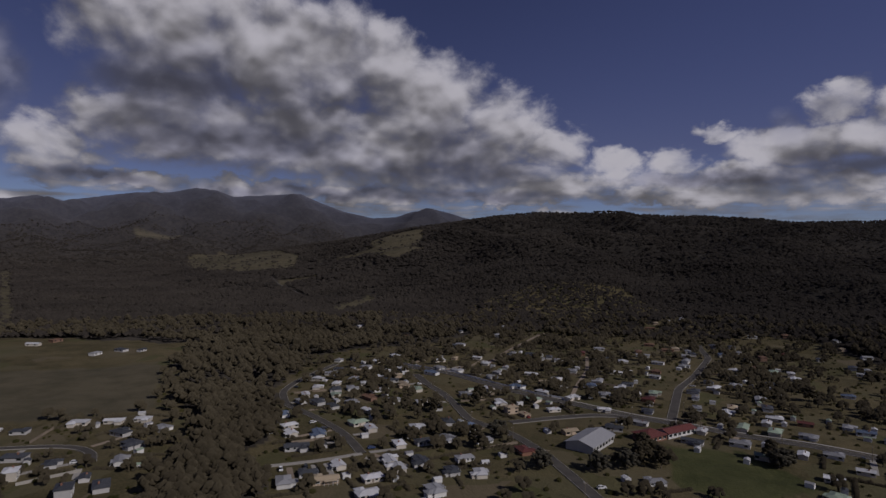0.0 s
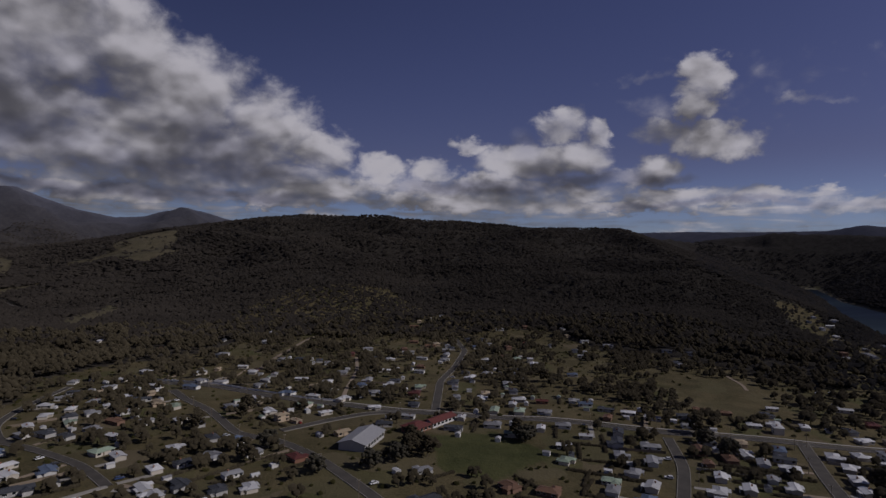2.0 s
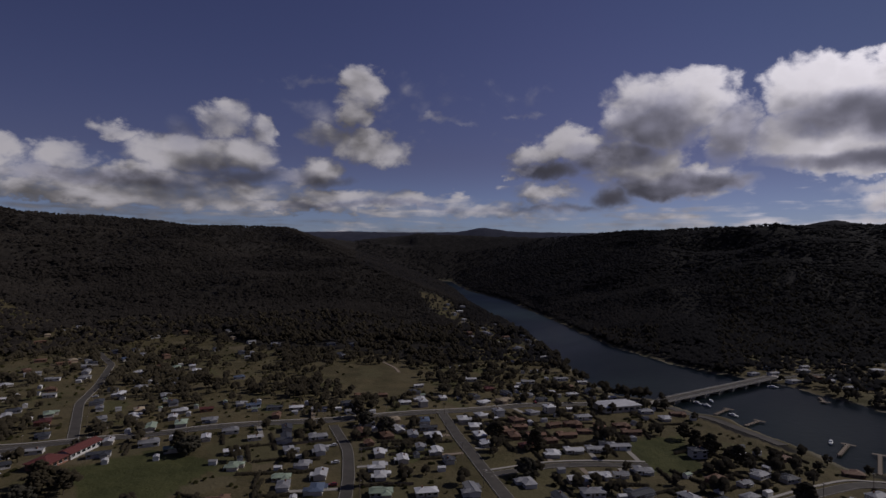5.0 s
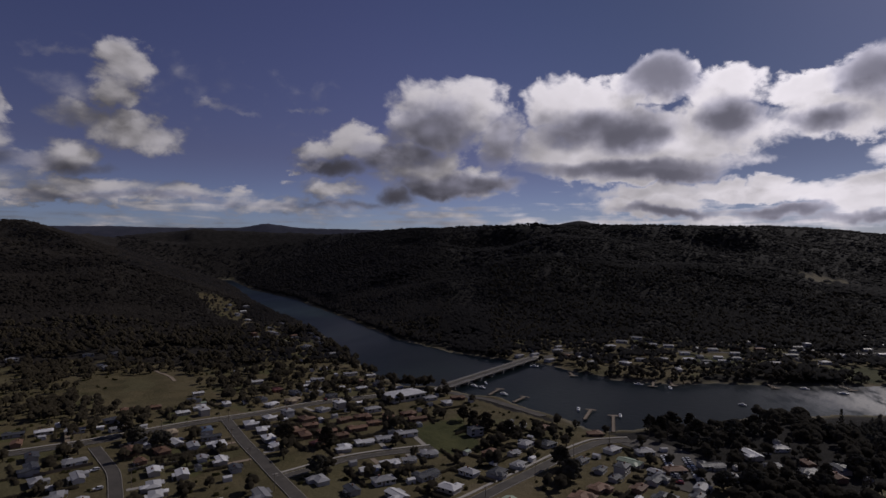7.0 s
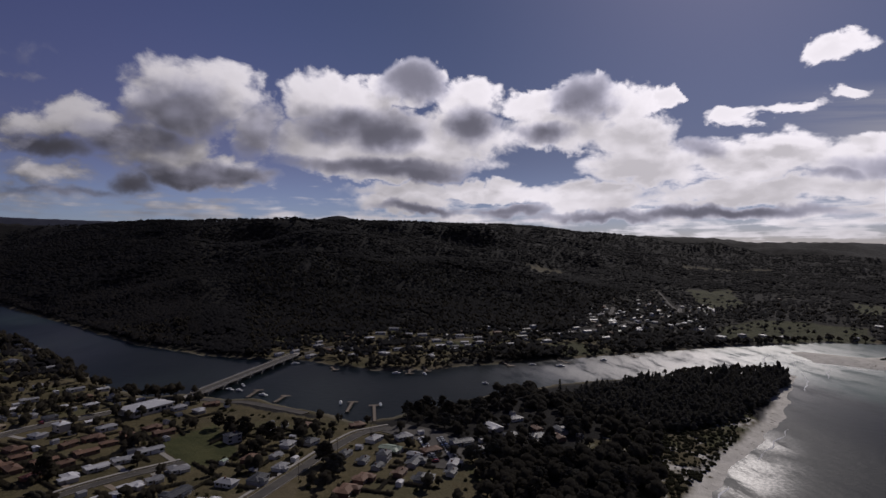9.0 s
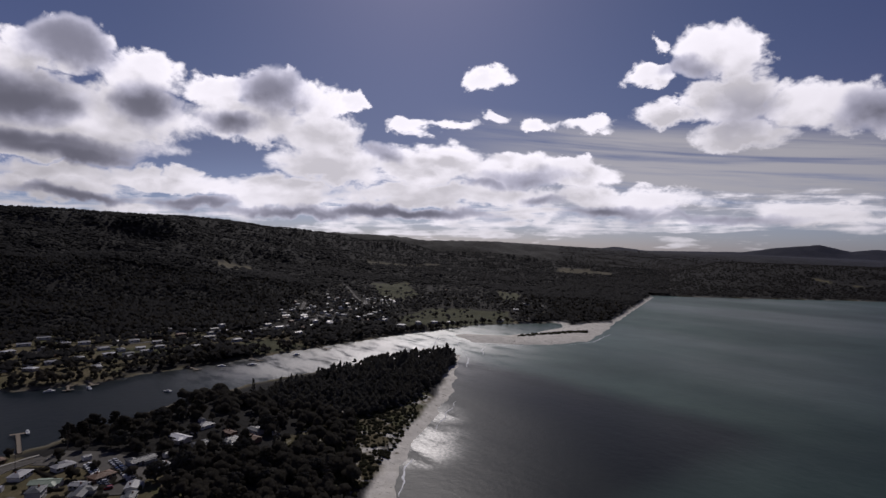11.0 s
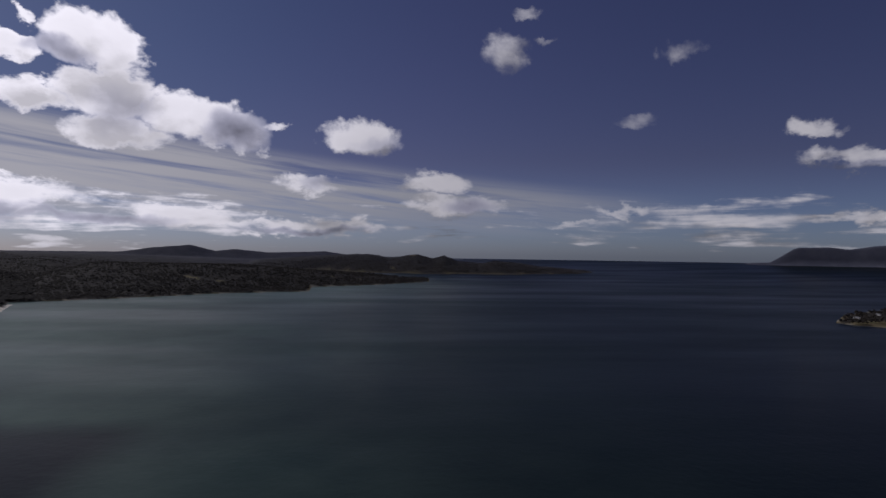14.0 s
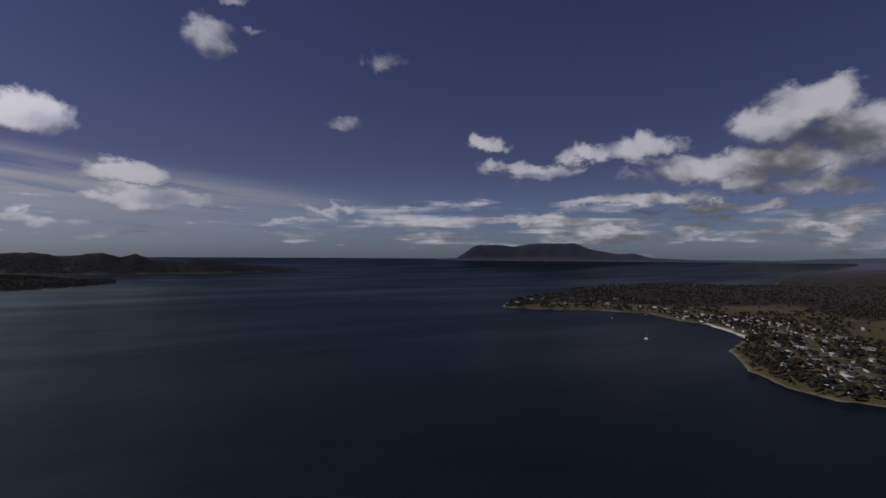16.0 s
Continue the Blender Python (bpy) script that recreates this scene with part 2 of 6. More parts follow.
    cover = n.math("ADD", mass, n.math("ADD", n.math("MULTIPLY", fray, 1.7), n.math("ADD", n.math("MULTIPLY", large, 0.35), n.math("MULTIPLY", small, 0.35))))
    lump = n.math("ADD", n.math("MULTIPLY", large, 0.9), n.math("ADD", n.math("MULTIPLY", small, 0.55), n.math("ADD", n.math("MULTIPLY", fray, 0.55), n.math("MULTIPLY", mass, 0.30))))
    out = n.add("NodeGroupOutput")
    n.put(out.inputs[0], cover)
    n.put(out.inputs[1], lump)
    n.put(out.inputs[2], total)
    return tree


def body_group():
    """How much of the sun a heap keeps back in a direction of the sky."""
    tree = bpy.data.node_groups.new("cloud_bodies", "ShaderNodeTree")
    tree.interface.new_socket("Direction", in_out="INPUT", socket_type="NodeSocketVector")
    tree.interface.new_socket("Body", in_out="OUTPUT", socket_type="NodeSocketFloat")
    n = Nodes(tree)
    way = n.add("NodeGroupInput").outputs[0]
    warp = n.add("ShaderNodeSeparateXYZ")
    n.put(warp.inputs[0], n.noise(way, 13.0, 4.0, 0.55, out=1))
    split = n.add("ShaderNodeSeparateXYZ")
    n.put(split.inputs[0], way)
    x, y, z = split.outputs
    c, s = math.cos(radians(106)), math.sin(radians(106))
    ahead = n.math("ADD", n.math("MULTIPLY", x, s), n.math("MULTIPLY", y, c))
    aside = n.math("SUBTRACT", n.math("MULTIPLY", x, c), n.math("MULTIPLY", y, s))
    az = n.math("MULTIPLY_ADD", n.math("ARCTAN2", aside, ahead), 57.2958, n.math("MULTIPLY_ADD", warp.outputs[0], 5.0, -2.5))
    el = n.math("MULTIPLY_ADD", n.math("ARCSINE", z), 57.2958, n.math("MULTIPLY_ADD", warp.outputs[1], 3.2, -1.6))
    total = None
    for a, e, w, h, k in BODIES:
        u = n.math("MULTIPLY_ADD", az, 1 / w, -(a - 106) / w)
        v = n.math("MULTIPLY_ADD", el, 1 / h, -e / h)
        d = n.math("MULTIPLY_ADD", v, v, n.math("MULTIPLY", u, u))
        one = n.math("MULTIPLY_ADD", d, -k, k)
        total = one if total is None else n.math("SMOOTH_MAX", total, one, 0.15)
    out = n.add("NodeGroupOutput")
    n.put(out.inputs[0], total)
    return tree


world = bpy.data.worlds.new("sky")
scene.world = world
world.use_nodes = True
world.node_tree.nodes.clear()
n = Nodes(world.node_tree)
way = n.add("ShaderNodeTexCoord").outputs["Generated"]
sky = n.add("ShaderNodeTexSky", sky_type="NISHITA", sun_disc=False, sun_elevation=radians(SUN_EL), sun_rotation=radians(SUN_AZ), air_density=1.0, dust_density=0.6, ozone_density=3.0)
cover = cloud_group()
samples = [n.add("ShaderNodeGroup", node_tree=cover) for _ in range(3)]
n.put(samples[0].inputs[0], way)
# one short and one long step towards the light: mostly up, partly to the sun
rise = (sun_way * 0.6 + Vector((0, 0, 1.0))).normalized()
for node, far_step in ((samples[1], 0.028), (samples[2], 0.075)):
    n.put(node.inputs[0], n.vec("NORMALIZE", n.vec("ADD", way, (rise * far_step).to_tuple())))
body_node = n.add("ShaderNodeGroup", node_tree=body_group())
n.put(body_node.inputs[0], way)
body = body_node.outputs[0]
thick, mass = n.math("SMOOTH_MAX", samples[0].outputs[0], n.math("MULTIPLY_ADD", body, 1.4, 0.1), 0.2), samples[0].outputs[2]
# lumps lit on their upper side; whole heaps bright above and grey below
lump_lit = n.math("SUBTRACT", samples[0].outputs[1], samples[1].outputs[1])
heap_lit = n.math("SUBTRACT", mass, samples[2].outputs[2])
shade = n.span(n.math("MULTIPLY_ADD", lump_lit, 1.4, n.math("MULTIPLY", heap_lit, 0.50)), -0.80, 1.25)
near_sun = n.vec("DOT_PRODUCT", way, sun_way.to_tuple())
glow = n.span(near_sun, 0.42, 0.92)
alpha = n.span(thick, 0.02, n.math("MULTIPLY_ADD", glow, -0.35, 1.10))
grey = n.span(n.math("MULTIPLY_ADD", n.math("SUBTRACT", samples[0].outputs[1], 0.3), -0.25, body), -0.38, 0.92)
deep = n.span(n.math("ADD", n.math("MULTIPLY", thick, 0.7), n.math("MULTIPLY", mass, 0.6)), 0.20, 1.55, kind="LINEAR")
front = n.math("MULTIPLY_ADD", n.math("POWER", shade, 1.3), 0.32, 0.092)
front = n.math("MULTIPLY", front, n.math("MULTIPLY", n.math("MULTIPLY_ADD", deep, -0.12, 1.10), n.math("MULTIPLY_ADD", grey, -0.60, 1.17)))
veil = n.span(n.math("MULTIPLY", deep, n.math("SUBTRACT", 1.30, shade)), 0.07, 0.78, kind="LINEAR")
rear = n.math("MULTIPLY_ADD", n.math("POWER", veil, 0.8), -0.55, 1.18)
rear = n.math("MULTIPLY", rear, n.math("MULTIPLY_ADD", grey, -0.74, 1.0))
bright = n.math("ADD", n.math("MULTIPLY", front, n.math("SUBTRACT", 1.0, glow)), n.math("MULTIPLY", rear, glow))
white = n.add("ShaderNodeCombineXYZ")
for i, k in enumerate((1.0, 0.975, 1.0)):
    n.put(white.inputs[i], n.math("MULTIPLY", bright, n.math("MULTIPLY_ADD", grey, (-0.03, 0.0, 0.20)[i], k)))
height_z = n.add("ShaderNodeSeparateXYZ")
n.put(height_z.inputs[0], way)
cast = n.mix(n.span(near_sun, 0.55, 0.95), (1.22, 0.95, 1.30), (0.98, 0.98, 1.28))
cast = n.mix(n.span(height_z.outputs[2], 0.0, 0.17), (1.44, 1.68, 2.55), cast)
# paler air over the river valley, to one side of the sun
valley = n.vec("DOT_PRODUCT", way, (math.sin(radians(48)), math.cos(radians(48)), 0.0))
side_air = n.math("MULTIPLY_ADD", n.span(valley, 0.55, 0.95), 0.40, 1.0)
blue = n.vec("SCALE", n.vec("MULTIPLY", sky.outputs[0], cast), n.math("MULTIPLY", side_air, SKY_POWER))
# thin combed streaks of high cloud over the headlands
split = n.add("ShaderNodeCombineXYZ")
round_z = n.math("ARCTAN2", n.math("MULTIPLY", height_z.outputs[0], -1.0), n.math("MULTIPLY", height_z.outputs[1], -1.0))
n.put(split.inputs[0], n.math("MULTIPLY", round_z, 2.2))
n.put(split.inputs[1], n.math("MULTIPLY_ADD", round_z, 4.6, n.math("MULTIPLY", height_z.outputs[2], 46.0)))
comb = n.noise(split.outputs[0], 1.0, 5.0, 0.6, 0.3)
east = n.vec("DOT_PRODUCT", way, (math.sin(radians(168)), math.cos(radians(168)), 0.0))
region = n.math("MULTIPLY", n.span(east, 0.72, 0.95), n.math("MULTIPLY", n.span(height_z.outputs[2], 0.01, 0.09), n.span(n.math("MULTIPLY_ADD", round_z, 0.10, height_z.outputs[2]), 0.155, 0.115)))
streak = n.math("MULTIPLY", region, n.span(comb, 0.27, 0.58, 0.0, 0.92))
high = n.mix(streak, blue, n.mix(glow, (0.27, 0.275, 0.295), (0.46, 0.45, 0.46)))
both = n.mix(alpha, high, white.outputs[0])
back = n.add("ShaderNodeBackground")
n.put(back.inputs[0], both)
n.put(back.inputs[1], 1.0)
n.put(n.add("ShaderNodeOutputWorld").inputs[0], back.outputs[0])


# ---- materials ----


def material(name, rough=0.8, metal=0.0, spec=0.5):
    m = bpy.data.materials.new(name)
    m.use_nodes = True
    k = Nodes(m.node_tree)
    b = m.node_tree.nodes["Principled BSDF"]
    b.inputs["Roughness"].default_value, b.inputs["Metallic"].default_value = rough, metal
    b.inputs["Specular IOR Level"].default_value = spec
    return m, k, b


def bump(k, b, value, distance_m, strength=1.0):
    node = k.add("ShaderNodeBump")
    k.put(node.inputs["Height"], value)
    node.inputs["Distance"].default_value, node.inputs["Strength"].default_value = distance_m, strength
    k.put(b.inputs["Normal"], node.outputs[0])


def position(k):
    return k.add("ShaderNodeNewGeometry").outputs["Position"]


def own(k):
    return k.add("ShaderNodeTexCoord").outputs["Object"]


def attribute(k, name):
    return k.add("ShaderNodeAttribute", attribute_name=name).outputs["Fac"]


def painted(name, colour, rough=0.6, metal=0.0, vary=0.25, scale=0.6, spec=0.4):
    """Paint, sheet metal, concrete and the like: one colour, weathered at two scales and a little different on each thing."""
    m, k, b = material(name, rough, metal, spec)
    big, fine = k.noise(own(k), scale, 3), k.noise(own(k), scale * 14, 2)
    each = k.add("ShaderNodeObjectInfo").outputs["Random"]
    f = k.math("ADD", k.math("MULTIPLY", big, 0.6), k.math("MULTIPLY", fine, 0.4))
    f = k.math("MULTIPLY_ADD", k.math("SUBTRACT", k.math("ADD", f, k.math("MULTIPLY", each, 0.5)), 0.75), vary * 2, 1.0)
    k.put(b.inputs["Base Color"], k.vec("SCALE", colour, f))
    k.put(b.inputs["Roughness"], k.span(fine, 0.3, 0.7, max(rough - 0.12, 0.05), min(rough + 0.12, 1)))
    return m


def sheet_roof(name, colour, metal=0.0, rough=0.5):
    """Corrugated roof sheets: ribs down the slope, faded unevenly."""
    m, k, b = material(name, rough, metal, 0.3)
    rib = k.add("ShaderNodeTexWave", wave_type="BANDS", bands_direction="X")
    k.put(rib.inputs["Vector"], own(k))
    k.put(rib.inputs["Scale"], 1.6)
    big, fine = k.noise(own(k), 0.35, 4), k.noise(own(k), 5.0, 3)
    each = k.add("ShaderNodeObjectInfo").outputs["Random"]
    f = k.math("MULTIPLY_ADD", big, 0.30, k.math("MULTIPLY_ADD", fine, 0.22, k.math("MULTIPLY_ADD", each, 0.45, 0.48)))
    k.put(b.inputs["Base Color"], k.vec("SCALE", colour, f))
    k.put(b.inputs["Roughness"], k.span(fine, 0.3, 0.7, rough - 0.1, rough + 0.15))
    bump(k, b, rib.outputs["Fac"], 0.03, 0.5)
    return m


def leaves(name, dark, light, rough=0.95, island=True, spec=0.06, through_leaf=0.52, relief=0.35):
    """Foliage: each clump and each tree its own shade of grey green."""
    m, k, b = material(name, rough, 0.0, spec)
    one = k.add("ShaderNodeNewGeometry").outputs["Random Per Island"] if island else k.add("ShaderNodeObjectInfo").outputs["Random"]
    fine = k.noise(position(k), 0.9, 3, 0.6)
    broad = k.noise(position(k), 0.006, 3)
    f = k.math("ADD", k.math("MULTIPLY", one, 0.20), k.math("ADD", k.math("MULTIPLY", fine, 0.36), k.math("MULTIPLY", broad, 0.65)))
    tone = k.mix(k.span(f, 0.3, 0.95), dark, light)
    k.put(b.inputs["Base Color"], tone)
    b.inputs["Diffuse Roughness"].default_value = 1.0
    if relief:
        bump(k, b, fine, 0.8, relief)
    # light that passes through thin leaves
    thin = k.add("ShaderNodeBsdfTranslucent")
    k.put(thin.inputs["Color"], tone)
    both_ways = k.add("ShaderNodeMixShader")
    k.put(both_ways.inputs[0], through_leaf)
    k.put(both_ways.inputs[1], b.outputs[0])
    k.put(both_ways.inputs[2], thin.outputs[0])
    k.put(m.node_tree.nodes["Material Output"].inputs[0], both_ways.outputs[0])
    return m


def ground_material():
    m, k, b = material("ground_cover", 0.95, 0.0, 0.1)
    p = position(k)
    fine, mid, broad = k.noise(p, 0.8, 4, 0.6), k.noise(p, 0.05, 4, 0.6), k.noise(p, 0.006, 3)
    f = k.math("ADD", k.math("MULTIPLY", fine, 0.35), k.math("ADD", k.math("MULTIPLY", mid, 0.45), k.math("MULTIPLY", broad, 0.35)))
    grass = k.mix(k.span(f, 0.42, 0.72), (0.058, 0.051, 0.025, 1), (0.126, 0.102, 0.055, 1))
    # plots: each lawn a little different
    plot = k.add("ShaderNodeTexVoronoi", distance="CHEBYCHEV")
    k.put(plot.inputs["Vector"], k.vec("ADD", p, k.vec("SCALE", k.noise(p, 0.02, 2, out=1), 14.0)))
    k.put(plot.inputs["Scale"], 0.042)
    lot = k.add("ShaderNodeSeparateXYZ")
    k.put(lot.inputs[0], plot.outputs["Color"])
    grass = k.mix(k.math("MULTIPLY", k.span(lot.outputs[0], 0.45, 0.9), 0.75), grass, k.mix(lot.outputs[1], (0.134, 0.108, 0.070, 1), (0.068, 0.072, 0.028, 1)))
    # woodland floor: the canopy's own shade is put into this colour
    wood = k.mix(k.span(k.noise(p, 0.045, 5, 0.7), 0.35, 0.65), (0.024, 0.021, 0.018, 1), (0.046, 0.040, 0.033, 1))
    sand = k.mix(k.span(k.noise(p, 0.12, 4), 0.3, 0.7), (0.52, 0.495, 0.44, 1), (0.66, 0.63, 0.57, 1))
    field = k.mix(k.span(k.math("ADD", mid, k.math("MULTIPLY", broad, 0.5)), 0.5, 0.95), (0.072, 0.064, 0.040, 1), (0.112, 0.096, 0.062, 1))
    scrub = k.math("MULTIPLY", attribute(k, "dune"), k.span(mid, 0.50, 0.64))
    c = k.mix(attribute(k, "field"), grass, field)
    mown = k.mix(k.span(k.math("ADD", mid, k.math("MULTIPLY", fine, 0.3)), 0.45, 0.85), (0.044, 0.049, 0.019, 1), (0.074, 0.076, 0.031, 1))
    c = k.mix(attribute(k, "lawn"), c, mown)
    c = k.mix(attribute(k, "wood"), c, wood)
    c = k.mix(scrub, c, sand)
    c = k.mix(k.math("MULTIPLY", attribute(k, "sand"), k.span(k.noise(p, 0.3, 3), 0.25, 0.4)), c, sand)
    k.put(b.inputs["Diffuse Roughness"], attribute(k, "wood"))
    # distance haze painted into the base colour: bluish grey, stronger with range
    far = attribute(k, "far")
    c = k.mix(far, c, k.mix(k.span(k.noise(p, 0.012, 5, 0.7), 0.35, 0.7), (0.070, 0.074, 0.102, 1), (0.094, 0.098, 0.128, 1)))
    k.put(b.inputs["Base Color"], c)
    bump(k, b, k.math("ADD", fine, k.math("MULTIPLY", k.math("MULTIPLY", k.noise(p, 0.07, 4, 0.7), 4.0), k.math("SUBTRACT", 1.0, k.math("MULTIPLY", attribute(k, "far"), 0.9)))), 0.6, 0.5)
    return m


def water_material():
    m, k, b = material("sea_water", 0.2, 0.0, 0.5)
    p = position(k)
    b.inputs["IOR"].default_value = 1.15
    streak = k.vec("MULTIPLY", p, (0.7, 1.6, 1.0))
    ripple = k.noise(p, 0.16, 3, 0.6)
    swell = k.noise(streak, 0.03, 2, 0.5)
    gust = k.noise(k.vec("MULTIPLY", p, (0.35, 1.3, 1.0)), 0.0035, 4, 0.55)
    shallow = attribute(k, "shallow")
    deep = k.mix(k.span(gust, 0.35, 0.65), (0.003, 0.006, 0.009, 1), (0.006, 0.011, 0.014, 1))
    near = k.mix(k.span(k.noise(p, 0.02, 3), 0.3, 0.7), (0.066, 0.114, 0.098, 1), (0.102, 0.158, 0.136, 1))
    k.put(b.inputs["Base Color"], k.mix(shallow, deep, near))
    # short wind waves, choppier in patches and over the bar
    glitter = k.math("MULTIPLY", attribute(k, "glitter"), k.span(k.noise(k.vec("MULTIPLY", p, (0.6, 1.7, 1.0)), 0.03, 6, 0.7), 0.37, 0.55))
    chop = k.noise(p, 0.7, 3, 0.6)
    sparkle = k.span(k.noise(p, 0.55, 4, 0.75), 0.40, 0.66)
    glitter = k.math("MULTIPLY", glitter, k.math("MULTIPLY_ADD", sparkle, 0.75, 0.25))
    k.put(b.inputs["Roughness"], k.math("MULTIPLY_ADD", glitter, 0.22, k.span(gust, 0.3, 0.7, 0.28, 0.42)))
    # sun glitter put in as an IOR raised well past that of water
    k.put(b.inputs["IOR"], k.math("MULTIPLY_ADD", glitter, 1.10, 1.105))
    calm = k.add("ShaderNodeBump")
    k.put(calm.inputs["Height"], k.math("ADD", ripple, swell))
    calm.inputs["Distance"].default_value, calm.inputs["Strength"].default_value = 0.15, 1.0
    rough_water = k.add("ShaderNodeBump")
    k.put(rough_water.inputs["Height"], chop)
    rough_water.inputs["Distance"].default_value = 0.15
    k.put(rough_water.inputs["Strength"], glitter)
    k.put(rough_water.inputs["Normal"], calm.outputs[0])
    k.put(b.inputs["Normal"], rough_water.outputs[0])
    return m


def asphalt_material():
    m, k, b = material("asphalt", 0.9, 0.0, 0.3)
    p = position(k)
    f = k.math("ADD", k.math("MULTIPLY", k.noise(p, 0.15, 4), 0.7), k.math("MULTIPLY", k.noise(p, 2.5, 3), 0.4))
    k.put(b.inputs["Base Color"], k.mix(k.span(f, 0.35, 0.75), (0.052, 0.047, 0.042, 1), (0.088, 0.079, 0.068, 1)))
    return m


GROUND, WATER, ASPHALT = ground_material(), water_material(), asphalt_material()
CONCRETE = painted("concrete", (0.30, 0.28, 0.25), 0.85, vary=0.2)
# the far gum leaves repeat the near ones with crown shade in their colour
GUM, FAR_SHADED_GUM = leaves("gum_leaves", (0.066, 0.055, 0.037, 1), (0.156, 0.132, 0.086, 1), spec=0.1), leaves("far_shaded_gum_leaves", (0.022, 0.019, 0.017, 1), (0.050, 0.043, 0.036, 1), through_leaf=0.06, relief=0.0)
PINE = leaves("pine_needles", (0.086, 0.080, 0.062, 1), (0.180, 0.164, 0.122, 1), spec=0.1)
# the same gum again, darker: backlit shade put into the leaf colour
BACKLIT_GUM = leaves("backlit_gum_leaves", (0.014, 0.013, 0.014, 1), (0.034, 0.031, 0.031, 1), through_leaf=0.04, relief=0.0)
SHRUB = leaves("shrub_leaves", (0.030, 0.033, 0.012, 1), (0.11, 0.10, 0.04, 1))
BARK = painted("bark", (0.16, 0.13, 0.10), 0.95, vary=0.3, scale=2.0)
ROOFS = {
    "w": ("white painted", sheet_roof("white_roof", (0.54, 0.54, 0.55))),
    "g": ("pale grey steel", sheet_roof("grey_roof", (0.26, 0.26, 0.27))),
    "d": ("dark charcoal", sheet_roof("charcoal_roof", (0.055, 0.058, 0.065))),
    "r": ("dull red", sheet_roof("red_roof", (0.11, 0.035, 0.03), rough=0.65)),
    "t": ("sand coloured", sheet_roof("tan_roof", (0.36, 0.29, 0.20), rough=0.6)),
    "b": ("slate blue", sheet_roof("blue_roof", (0.10, 0.13, 0.19))),
    "n": ("pale green", sheet_roof("green_roof", (0.27, 0.33, 0.25))),
    "o": ("brown tiled", sheet_roof("brown_roof", (0.15, 0.085, 0.055), rough=0.7)),
}
WALLS = {"w": painted("cream_walls", (0.48, 0.44, 0.38), 0.8), "g": painted("white_walls", (0.58, 0.57, 0.55), 0.8), "d": painted("pale_walls", (0.42, 0.41, 0.40), 0.8), "r": painted("brick_walls", (0.24, 0.12, 0.08), 0.9), "t": painted("sand_walls", (0.42, 0.33, 0.24), 0.9), "o": painted("brown_brick_walls", (0.20, 0.12, 0.085), 0.9)}
GLASS = painted("window_glass", (0.02, 0.025, 0.03), 0.08, vary=0.2, spec=0.8)
WHITE = painted("white_paint", (0.78, 0.78, 0.76), 0.55, vary=0.15)
TIMBER = painted("weathered_timber", (0.20, 0.16, 0.12), 0.9, vary=0.35, scale=1.5)
DARK = painted("dark_rubber", (0.02, 0.02, 0.02), 0.7)
STEEL = painted("galvanised_steel", (0.45, 0.46, 0.47), 0.4, 0.6)


# ---- the lie of the land: plan in metres, the camera hangs over the origin ----
EYE_Z = 120.0
NEAR, REACH = 2400.0, 2925.0     # beyond NEAR the distance is drawn in, so that the far shores stand within 5 km


def bearing(deg, r):
    return math.sin(radians(deg)) * r, math.cos(radians(deg)) * r


def squeeze(p):
    """Draws far points in towards the eye along their line of sight (array of x, y, z)."""
    p = np.asarray(p, float)
    r = np.hypot(p[..., 0], p[..., 1])
    s = np.maximum(r - NEAR, 0)
    k = np.where(r > NEAR, (NEAR + s / (1 + s / REACH)) / np.maximum(r, 1), 1.0)
    q = p * k[..., None]
    q[..., 2] = EYE_Z + (p[..., 2] - EYE_Z) * k
    return q


# shores, walked with the water on the left
RIVER_TOWN_BANK = [(2050, 1480), (1567, 1065), (1150, 735), (952, 554), (795, 407), (644, 293), (542, 222), (488, 165), (492, 128), (468, 101), (472, 79), (450, 61), (432, 38), (421, 21), (394, 1), (404, -20), (420, -45), (425, -68), (442, -85), (454, -108), (464, -142), (484, -172), (498, -242), (503, -328), (500, -402)]
SEA_BEACH = [(486, -412), (464, -392), (428, -357), (363, -300), (316, -243), (281, -200), (255, -173), (227, -148), (150, -80), (40, -15), (-120, 15), (-300, 10), (-430, -60), (-520, -130)]
PENINSULA = [(-558, -169), (-548, -201), (-558, -242), (-614, -315), (-723, -399), (-844, -445), (-878, -482), (-957, -580), (-969, -644), (-1029, -753), (-982, -864), (-890, -946), (-849, -1015), (-868, -1042), (-1005, -1185), (-1414, -1414), (-1915, -1600), (-2197, -1480), (-2450, -1240), (-3300, -1640), (-9000, -3500), (-20000, -7600)]
OPEN_SEA = [(-60000, -60000), (-3000, -60000), (-400, -8000), (-300, -6200), (-900, -5600), (-1500, -5000)]
HEADLANDS = [(-1640, -4491), (-1300, -3900), (-890, -3686), (-261, -3585), (100, -3700), (450, -4150), (640, -4213), (560, -3900), (318, -3398), (6, -3029), (-205, -2900), (-179, -2526), (22, -2245), (264, -2057), (240, -1813), (335, -1772), (489, -1687), (613, -1539), (735, -1430), (835, -1350)]
SAND_SPIT = [(792, -1301), (639, -981), (541, -776), (496, -687), (462, -608), (470, -547), (496, -509), (537, -478), (599, -497), (600, -515), (560, -548), (552, -600), (570, -690), (600, -715)]
RIVER_FAR_BANK = [(625, -664), (650, -584), (640, -500), (634, -436), (624, -376), (608, -293), (581, -191), (570, -113), (557, -80), (553, -44), (561, -16), (577, -4), (596, 29), (632, 66), (636, 118), (661, 163), (747, 264), (981, 455), (1296, 722), (1580, 1024), (2080, 1440)]
